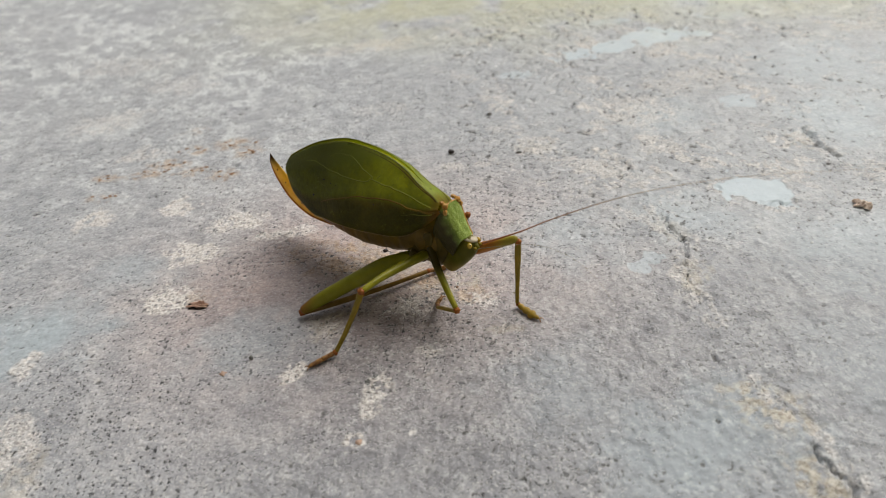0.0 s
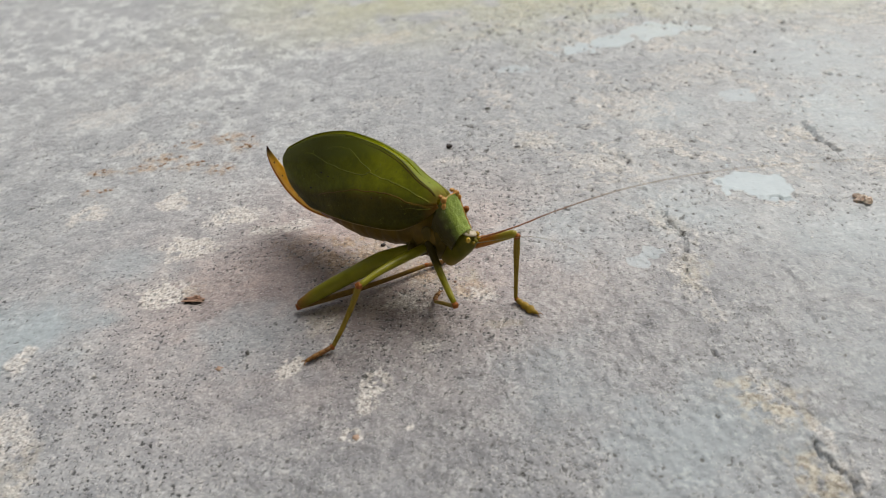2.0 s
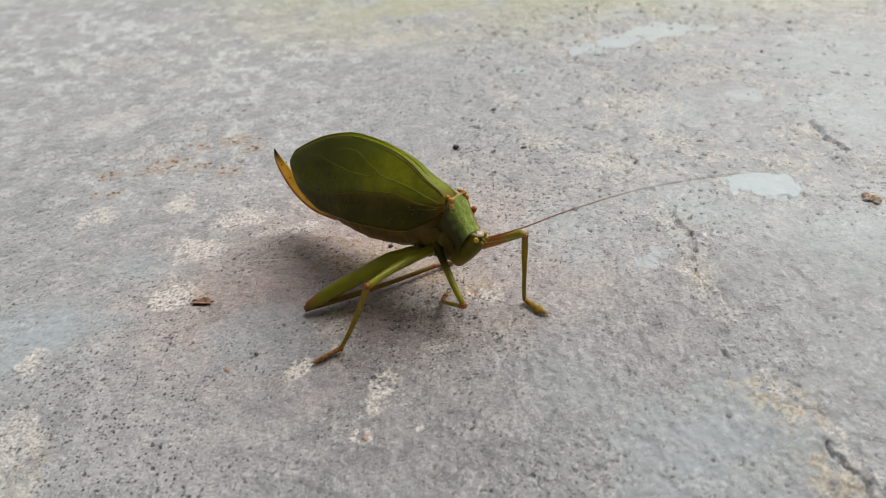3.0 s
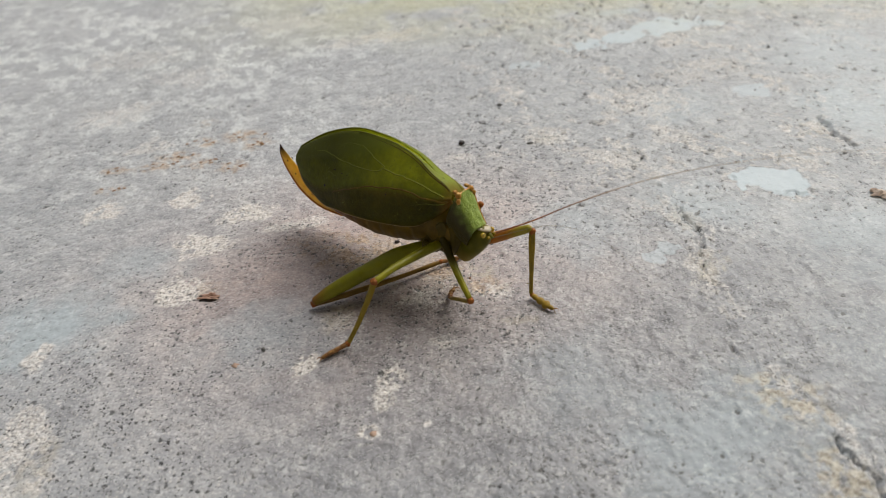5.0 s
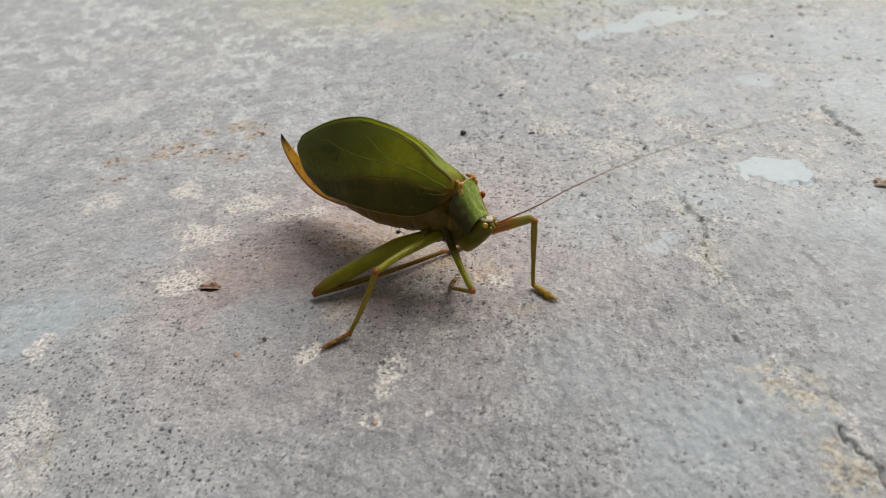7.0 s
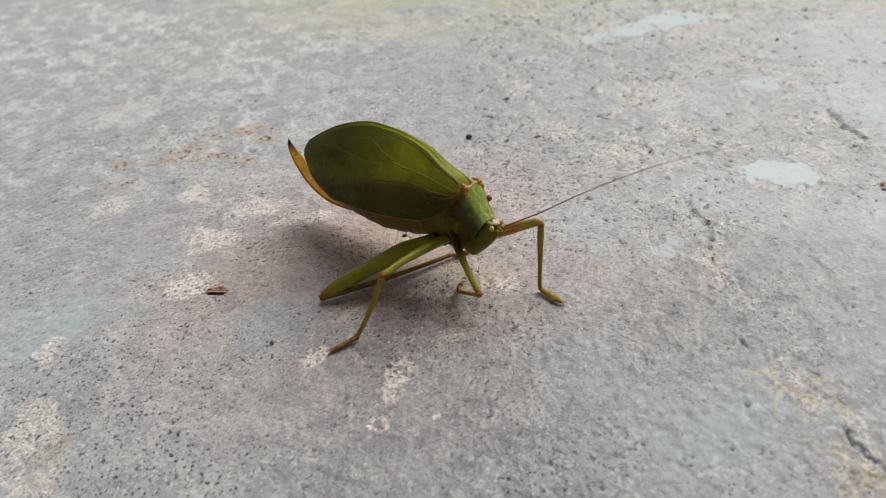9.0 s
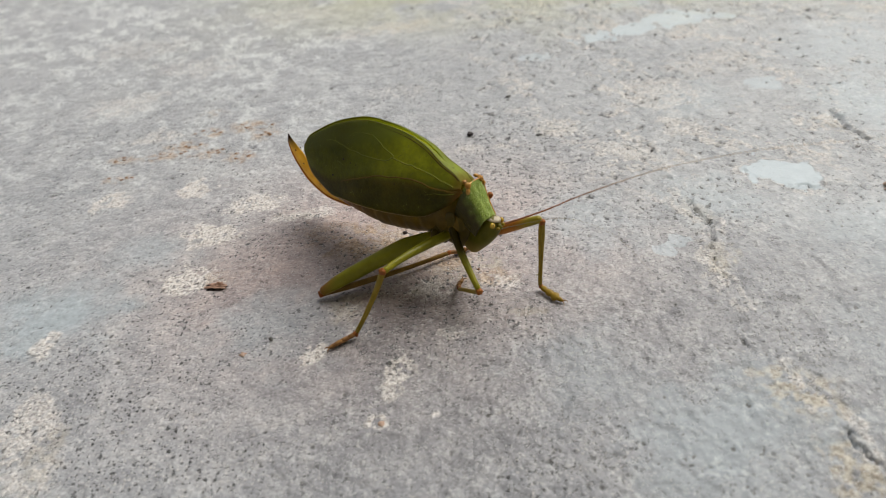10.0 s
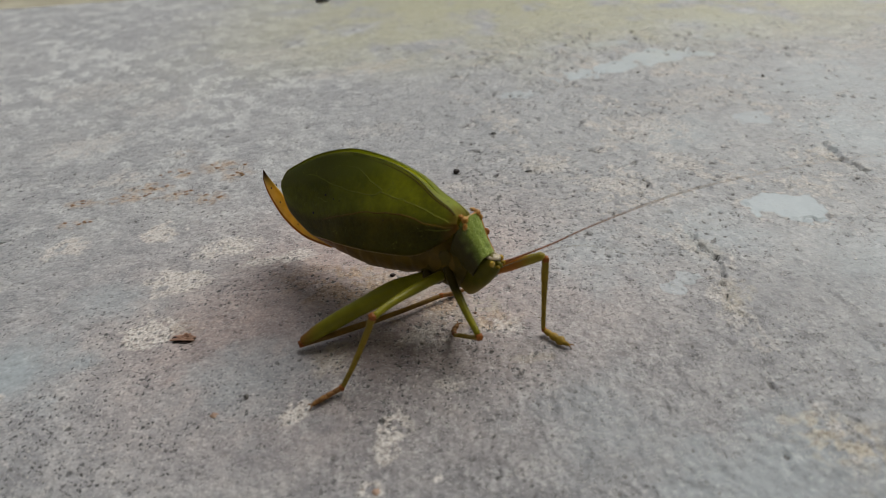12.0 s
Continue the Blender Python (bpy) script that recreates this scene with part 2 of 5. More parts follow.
CONCRETE = concrete_material()
SOIL = plain_material("sandy_soil", (0.30, 0.27, 0.20), (0.48, 0.45, 0.34), 40, 0.9, 300, 0.002)
PLASTER = plain_material("plaster", (0.31, 0.29, 0.25), (0.40, 0.375, 0.33), 6, 0.85, 200, 0.001)
BARK = plain_material("bark", (0.11, 0.05, 0.03), (0.36, 0.21, 0.13), 900, 0.75, 3000, 0.0001)
BLACK_GRAIN = plain_material("dark_grain", (0.012, 0.009, 0.009), (0.06, 0.04, 0.035), 1500, 0.45, 3000, 0.0001)
BARK_TOP = plain_material("bark_top", (0.30, 0.16, 0.11), (0.60, 0.40, 0.30), 900, 0.7, 2500, 0.0001)
DRY_LEAF = cuticle_material("dry_leaf", (0.60, 0.45, 0.36), (0.88, 0.78, 0.68), 0.6, 0.0, 900, see=0.15)
CLAY = plain_material("orange_clay", (0.36, 0.23, 0.16), (0.58, 0.42, 0.33), 1200, 0.85, 3000, 0.0001)
OCHRE = plain_material("ochre_soil", (0.19, 0.095, 0.045), (0.42, 0.26, 0.14), 1100, 0.9, 3000, 0.0001)
CHALK = plain_material("pale_chip", (0.62, 0.62, 0.60), (0.80, 0.80, 0.78), 1200, 0.5, 3000, 0.00005)
STONE_CHIP = plain_material("grey_chip", (0.10, 0.095, 0.09), (0.28, 0.27, 0.26), 1200, 0.7, 3000, 0.0001)
WING = wing_material()
VEIN = cuticle_material("wing_vein", (0.30, 0.32, 0.03), (0.46, 0.46, 0.07), 0.7, 0.0, see=0.4)
MAIN_VEIN = cuticle_material("vein_ochre", (0.22, 0.14, 0.018), (0.34, 0.22, 0.03), 0.7, 0.0, 900, see=0.35)
RIM = cuticle_material("wing_rim", (0.20, 0.20, 0.03), (0.30, 0.29, 0.06), 0.4, 0.1, see=0.4)
MARGIN = cuticle_material("wing_margin", (0.34, 0.24, 0.10), (0.50, 0.36, 0.18), 0.4, 0.1, see=0.25)
# the neck shield's side lobes: shade put into the colour as a dark tone
GREEN = cuticle_material("body_green", (0.165, 0.235, 0.03), (0.29, 0.37, 0.07), 0.42, 0.2, 900, tip=(0.045, 0.036, 0.004), tip_by="lobe_shade", ends=(0.36, 0.70), speck=(0.58, 0.60, 0.30))
PALE_GREEN = cuticle_material("face_green", (0.13, 0.125, 0.009), (0.25, 0.22, 0.025), 0.4, 0.1, 320, tip=(0.36, 0.27, 0.06), axis=2, ends=(8.8, 6.2), see=0.45)
FLANK = cuticle_material("flank_olive", (0.05, 0.036, 0.003), (0.10, 0.07, 0.006), 0.5, 0.0)
BELLY = cuticle_material("belly_green", (0.085, 0.052, 0.005), (0.18, 0.11, 0.012), 0.5, 0.0, tip=(0.20, 0.085, 0.022), axis=0, ends=(-13, -24))
LEG = cuticle_material("leg_green", (0.23, 0.215, 0.010), (0.35, 0.32, 0.022), 0.32, 0.3, see=0.3)
# leg green again, with the shade below the neck shield painted on its top
SHADED_FEMUR = cuticle_material("front_femur_green_shaded", (0.23, 0.215, 0.010), (0.35, 0.32, 0.022), 0.32, 0.3, tip=(0.06, 0.045, 0.005), axis=2, ends=(6.6, 8.2), see=0.25)
SHIN = cuticle_material("shin_olive", (0.26, 0.185, 0.014), (0.38, 0.26, 0.026), 0.38, 0.2, see=0.2)
BROWN_SPOT = cuticle_material("spot_brown", (0.03, 0.02, 0.008), (0.06, 0.035, 0.012), 0.5, 0.0)
BROWN = cuticle_material("joint_brown", (0.20, 0.055, 0.010), (0.38, 0.13, 0.025), 0.45, 0.1, 900)
FOOT = cuticle_material("foot_amber", (0.30, 0.19, 0.02), (0.44, 0.28, 0.04), 0.4, 0.2, see=0.2)
DARK_FOOT = cuticle_material("foot_brown", (0.12, 0.045, 0.012), (0.42, 0.22, 0.07), 0.45, 0.1, 1800)
BLADE = cuticle_material("blade_amber", (0.68, 0.43, 0.045), (0.84, 0.58, 0.09), 0.32, 0.3, tip=(0.045, 0.018, 0.01), axis=2, ends=(7.8, 10.2), see=0.5)
RIDGE_LINE = cuticle_material("line_brown", (0.10, 0.06, 0.010), (0.17, 0.10, 0.018), 0.8, 0.0)
VALVE = cuticle_material("valve_orange", (0.42, 0.15, 0.02), (0.58, 0.24, 0.035), 0.3, 0.3, tip=(0.045, 0.012, 0.01), axis=2, ends=(7.8, 10.0), see=0.4)
ORANGE = cuticle_material("hinge_orange", (0.50, 0.20, 0.025), (0.80, 0.48, 0.13), 0.3, 0.5, 1400, see=0.25)
RED_FEMUR = cuticle_material("femur_orange", (0.42, 0.15, 0.02), (0.54, 0.22, 0.035), 0.36, 0.25, tip=(0.36, 0.30, 0.035), axis=0, ends=(7.4, 9.8), see=0.25)
HIND_FEMUR = cuticle_material("hind_femur_green", (0.24, 0.235, 0.012), (0.36, 0.34, 0.03), 0.3, 0.35, 260, tip=(0.30, 0.12, 0.025), axis=0, ends=(-9.5, -12.2), see=0.35)
HIND_SHIN = cuticle_material("hind_shin_brown", (0.15, 0.085, 0.012), (0.26, 0.15, 0.025), 0.4, 0.2, 700, see=0.15)
EYE = cuticle_material("eye_gold", (0.42, 0.25, 0.02), (0.68, 0.46, 0.06), 0.15, 0.8, 1500)
PUPIL = cuticle_material("eye_dark", (0.012, 0.010, 0.008), (0.025, 0.02, 0.015), 0.15, 0.8)
VERTEX = cuticle_material("crown_ivory", (0.54, 0.44, 0.30), (0.72, 0.63, 0.47), 0.3, 0.5, 900, see=0.25)
FEELER = cuticle_material("feeler_red", (0.42, 0.19, 0.09), (0.56, 0.28, 0.14), 0.5, 0.1, tip=(0.62, 0.52, 0.40), axis=0, ends=(4, 18), see=0.45)
PALE_FEELER = cuticle_material("feeler_olive", (0.26, 0.22, 0.12), (0.36, 0.31, 0.18), 0.5, 0.1)


# ---------------------------------------------------------------- mesh helpers
def part(name, bm, mat, parent=None, label="", smooth=True):
    """Links a bmesh as one mesh object, under a thing or a part where one is given. Lengths in bm are in millimetres."""
    bmesh.ops.recalc_face_normals(bm, faces=bm.faces)
    bmesh.ops.scale(bm, vec=(MM, MM, MM), verts=bm.verts)
    me = bpy.data.meshes.new(name)
    bm.to_mesh(me)
    bm.free()
    me.materials.append(mat)
    if smooth:
        me.polygons.foreach_set("use_smooth", [True] * len(me.polygons))
    ob = new(name, me)
    if parent:
        ob.parent = parent
    if label:
        ob["label"] = label
    return ob


def spline(points, n):
    """n points along a smooth curve through the points (of any dimension)."""
    p = np.array(points, float)
    p = np.vstack([2 * p[0] - p[1], p, 2 * p[-1] - p[-2]])
    out = []
    for s in np.linspace(0, len(points) - 1, n):
        i = min(int(s), len(points) - 2)
        u = s - i
        a, b, c, d = p[i], p[i + 1], p[i + 2], p[i + 3]
        out.append(0.5 * (2 * b + (c - a) * u + (2 * a - 5 * b + 4 * c - d) * u * u + (3 * b - a - 3 * c + d) * u ** 3))
    return np.array(out)


def tube(points, n=24, seg=12, side=(0, 1, 0), bm=None, rough=0.0, seed=0):
    """A closed limb along points (x, y, z, half width along side, half height). Ends are rounded off."""
    bm = bm or bmesh.new()
    q = spline(points, n)
    c, r = q[:, :3], np.maximum(q[:, 3:], 0.012)
    t = np.gradient(c, axis=0)
    t /= np.linalg.norm(t, axis=1)[:, None]
    rings = []
    rng = np.random.RandomState(seed)
    rows = [(c[0] - t[0] * min(r[0]) * 0.6, t[0], r[0] * 0.55)] + [(c[i], t[i], r[i]) for i in range(n)] + [(c[-1] + t[-1] * min(r[-1]) * 0.6, t[-1], r[-1] * 0.55)]
    for o, d, rr in rows:
        a = np.array(side, float)
        a = a - d * a.dot(d)
        a /= np.linalg.norm(a)
        b = np.cross(d, a)
        ring = []
        for k in range(seg):
            f = 2 * math.pi * k / seg
            w = 1 + rough * (rng.rand() - 0.5)
            ring.append(bm.verts.new(o + w * (a * math.cos(f) * rr[0] + b * math.sin(f) * rr[1])))
        rings.append(ring)
    for u, v in zip(rings, rings[1:]):
        for k in range(seg):
            bm.faces.new((u[k], u[(k + 1) % seg], v[(k + 1) % seg], v[k]))
    bm.faces.new(rings[0][::-1])
    bm.faces.new(rings[-1])
    return bm


def blob(center, radii, sub=3, rough=0.0, seed=0, freq=1.0, bm=None):
    """A rounded lump; rough: how uneven it is."""
    bm = bm or bmesh.new()
    made = bmesh.ops.create_icosphere(bm, subdivisions=sub, radius=1.0)["verts"]
    for v in made:
        k = 1 + rough * noise.noise(v.co * freq * 1.7 + Vector((seed * 3.1, seed * 1.7, seed))) + 0.5 * rough * noise.noise(v.co * freq * 4.1 + Vector((seed, seed * 2.3, 7)))
        v.co = Vector((v.co.x * radii[0] * k + center[0], v.co.y * radii[1] * k + center[1], v.co.z * radii[2] * k + center[2]))
    return bm


# ---------------------------------------------------------------- the concrete floor
def lattice(ix, iy, seed):
    h = (ix.astype(np.int64) * 374761393 + iy.astype(np.int64) * 668265263 + seed * 974634777) & 0xFFFFFFFF
    h = ((h ^ (h >> 13)) * 1274126177) & 0xFFFFFFFF
    return ((h ^ (h >> 16)) & 0xFFFF) / 65535.0


def value_noise(x, y, size, seed):
    """Smooth noise from 0 to 1 with cells of that size."""
    u, v = x / size, y / size
    iu, iv = np.floor(u), np.floor(v)
    fu, fv = u - iu, v - iv
    fu, fv = fu * fu * fu * (fu * (fu * 6 - 15) + 10), fv * fv * fv * (fv * (fv * 6 - 15) + 10)
    a, b = lattice(iu, iv, seed), lattice(iu + 1, iv, seed)
    c, d = lattice(iu, iv + 1, seed), lattice(iu + 1, iv + 1, seed)
    return (a * (1 - fu) + b * fu) * (1 - fv) + (c * (1 - fu) + d * fu) * fv


def fbm(x, y, size, seed, octaves=4, gain=0.5):
    total, amp, norm = 0, 1.0, 0
    for k in range(octaves):
        total = total + amp * value_noise(x + 17.3 * k, y - 9.1 * k, size / 2 ** k, seed + k)
        norm += amp
        amp *= gain
    return total / norm


def step(a, b, x):
    t = np.clip((x - a) / (b - a), 0, 1)
    return t * t * (3 - 2 * t)


def spaced(stops):
    """Grid lines: stops are (place, spacing); the spacing changes evenly from stop to stop."""
    out = [stops[0][0]]
    for (a, sa), (b, sb) in zip(stops, stops[1:]):
        x = a
        while True:
            x += sa + (sb - sa) * (x - a) / (b - a)
            if x >= b - 0.3 * sb:
                break
            out.append(x)
        out.append(b)
    return np.array(out)


def near_line(x, y, line):
    """Distance to a polyline, and which side of it (positive: to the right, looking along it)."""
    best, side = np.full(x.shape, 1e9), np.zeros(x.shape)
    for (ax, ay), (bx, by) in zip(line, line[1:]):
        dx, dy = bx - ax, by - ay
        t = np.clip(((x - ax) * dx + (y - ay) * dy) / (dx * dx + dy * dy), 0, 1)
        d = np.hypot(x - ax - t * dx, y - ay - t * dy)
        s = (x - ax) * dy - (y - ay) * dx
        side = np.where(d < best, np.sign(s), side)
        best = np.minimum(best, d)
    return best, side


# pale worn places: x, y, half length, half breadth, turn in degrees, strength
PALE_BESIDE = [
    (-36.5, 11, 4.4, 2.8, 10, 1.0), (-36.4, 0.6, 3.9, 3.0, 0, 1.0), (-43.0, 24.6, 3.2, 3.0, 0, 0.9), (-30.6, 19.2, 4.2, 2.6, 10, 0.9),
    (-22, 15, 5.5, 1.8, 5, 0.7), (-57, 22.4, 4.0, 3.0, 0, 0.7), (-58, 45, 6, 3, 10, 0.5), (-9, -12, 2.2, 1.4, 30, 0.4), (-11.0, -7.6, 2.4, 2.6, 20, 0.6), (3, -12.5, 1.8, 1.2, 0, 0.5), (0, -4, 3.0, 2.0, 0, 0.6), (10, -3, 2.5, 2.0, 0, 0.5),
]
PALE_NEAR = [
    (-14.9, -15.4, 1.9, 1.7, 0, 0.8), (-3.2, -18.3, 1.9, 1.9, 0, 0.6), (-4.0, -21.3, 1.5, 4.0, -14, 0.55), (-5.4, -26.3, 1.6, 1.4, 0, 0.6),
    (-47.6, -27.6, 3.8, 7.0, 16, 0.52), (-43.6, -31.5, 2.6, 4.4, 0, 0.5), (-48.8, -22.3, 2.4, 2.4, 0, 0.5), (1.2, -25.3, 1.0, 0.7, 0, 0.6), (-53, -12.5, 1.5, 3.0, 0, 0.6),
]
PALE_FAR = [
    (22.7, 38.4, 4.2, 3.2, 0, 0.55), (17, 64, 3.5, 4, 0, 0.4), (44, 50, 9, 8, 30, 0.5), (30, 31, 8, 2.4, -18, 0.5), (-10, 95.5, 9, 4.5, 0, 0.75),
    (-24, 92, 5, 3.5, 0, 0.5), (-70, 60, 9, 5, 20, 0.45), (-60, 78, 11, 6, 0, 0.4), (-80, 92, 14, 7, 10, 0.4), (-40, 110, 16, 7, 0, 0.4), (-8, 58, 7, 4, 0, 0.35),
    (6.3, 32.6, 3.2, 1.7, 0, 0.5), (13.2, 33.2, 3.0, 1.6, 0, 0.5),
]
PALE_ACROSS = [
    (58, 62, 10, 6, 20, 0.45), (80, 22, 7, 4, 0, 0.5), (70.8, 35.5, 1.7, 3.2, 25, 0.65), (37, 13, 5, 1.2, -50, 0.45), (40, -1, 2.4, 4.5, -20, 0.55), (36, 28, 5, 1.4, -40, 0.5), (46, 36, 4, 3, 10, 0.5),
]
PALE = PALE_BESIDE + PALE_NEAR + PALE_FAR + PALE_ACROSS
# smooth cement skin left on top
SKIN = [
    (57.1, 19.8, 5.6, 4.4, -10, 1.0), (37.5, 80.3, 5.5, 2.6, 28, 0.9), (46.5, 83.8, 8.0, 4.2, 24, 1.0), (57.5, 87.6, 8.5, 4.6, 20, 1.0), (66, 87.4, 5.0, 2.3, 0, 0.9),
    (22.3, 70.2, 3.8, 2.4, 0, 0.6), (36.3, 3.4, 2.6, 2.0, 0, 0.55), (34.2, 1.8, 1.9, 1.5, 0, 0.55), (65.3, 51.1, 4.2, 2.4, 0, 0.6), (78, 97, 6, 3, 0, 0.5), (49.8, 98.6, 5.5, 2.4, 0, 0.6),
]
# bluish trowelled areas with fewer pores
TROWEL = [
    (34.5, -29, 10, 6.0, 20, 1.0), (-54, -6, 8, 6.0, 0, 1.0), (81, 42, 9, 10, 0, 0.9), (49, 47, 6, 6, 0, 0.6), (68, 3, 11, 8, 0, 0.7), (44, 14, 7, 5, 0, 0.6), (-20, -10, 8, 6, 0, 0.5),
    (-44, 8, 6, 4, 0, 0.5), (80, 110, 12, 8, 0, 0.8), (58, -20, 8, 8, 0, 0.5), (25, 10, 7, 6, 0, 0.5), (20, -20, 7, 6, 0, 0.45), (90, 65, 14, 12, 0, 0.7),
]
# rusty and ochre soil rubbed into the floor
RUST_SPOTS = [
    (-60.9, 36.2, 2.6, 1.2, 0, 0.8), (-58.8, 29.3, 3.0, 1.2, 0, 0.7), (-53.2, 36.8, 3.2, 1.5, 5, 0.9), (-49.5, 40.2, 3.4, 1.5, 0, 0.9), (-46.4, 45, 3.2, 1.6, 0, 0.9), (-37.6, 46.4, 4.2, 2.2, 0, 0.9),
    (-34.8, 43, 2.8, 2.0, 0, 0.85), (-43.6, 36.8, 3.4, 1.3, 15, 0.75), (-37.5, 34.8, 2.6, 1.8, 0, 0.75), (-47.9, 53.5, 2.6, 1.3, 0, 0.5), (-31.8, 0.3, 2.6, 1.6, 0, 0.4),
    (-10.5, 7.5, 6.0, 4.2, -15, 0.95), (-4.5, 6.0, 5.0, 3.2, 0, 0.9), (2.0, 2.0, 4.0, 2.2, 0, 0.9), (8.5, -2.0, 3.4, 1.6, 0, 0.7), (-17, 10, 4.5, 3.0, 0, 0.6),
]
OCHRE_SPOTS = [
    (42.9, -24.3, 4.0, 2.9, -20, 0.95), (44.2, -34.6, 2.8, 3.2, 0, 0.95), (41.0, -1.6, 1.8, 2.2, 0, 0.65), (42.5, 1.5, 2.4, 1.4, 0, 0.4), (41, 10, 1.6, 4.0, 30, 0.35),
    (22, 38, 2.4, 1.7, 0, 0.3), (-6, 97, 3, 2, 0, 0.5), (70.6, 34.6, 1.6, 2.6, 0, 0.4), (-44, -29, 1.8, 3.0, 0, 0.5), (13.4, -9.2, 2.2, 1.0, 0, 0.45), (-4, 5, 9, 6, -20, 0.5), (4, -1, 5, 3, 0, 0.55), (7, 0.6, 3.2, 2.0, 0, 0.75), (-11.5, -7.5, 2.2, 2.4, 0, 0.45),
]
# cracks: polyline, half width, depth, rise of the right bank
CRACKS = [
    ([(36.3, 31.5), (39.2, 26.7), (39.8, 20.4), (40.2, 13.9), (41.4, 9.6), (42.3, 6.1), (40.3, 0.7), (40.7, -2.4), (40.8, -6.5), (41.2, -9.8)], 0.24, 0.6, 0.4),
    ([(43.6, -20.4), (44.2, -25.3), (44.9, -27.5), (46.0, -29.0), (46.3, -31.0)], 0.13, 0.4, 0.5),
    ([(46.0, -29.6), (46.4, -31.2), (46.9, -32.7), (47.3, -34.3), (47.8, -36.2), (48.5, -42.0)], 0.36, 1.1, 0.9),
    ([(75.9, 48.8), (74.8, 43.5), (73.8, 39.0)], 0.12, 0.25, 0.1),
    ([(73.6, 38.4), (73.3, 34.0), (73.6, 31.0), (74.9, 28.4)], 0.55, 0.6, 0.3),
    ([(52.0, 20.8), (52.8, 17.8), (55.3, 15.8), (58.5, 15.1), (61.6, 16.0)], 0.24, 0.35, -0.1),
]


def patches(x, y, rows, seed, edge=0.35, size=2.2):
    """Uneven patches as a mask from 0 to 1."""
    wob = (fbm(x, y, size, seed, 4, 0.6) - 0.5) * 1.7
    out = np.zeros(x.shape)
    for cx, cy, a, b, turn, k in rows:
        near = (np.abs(x - cx) < 2 * max(a, b)) & (np.abs(y - cy) < 2 * max(a, b))
        if not near.any():
            continue
        px, py = x[near] - cx, y[near] - cy
        co, si = math.cos(radians(turn)), math.sin(radians(turn))
        r = np.hypot((px * co + py * si) / a, (-px * si + py * co) / b)
        out[near] = np.maximum(out[near], k * (1 - step(1 - edge, 1 + edge, r + wob[near])))
    return out


SLAB_EDGE = 186.0


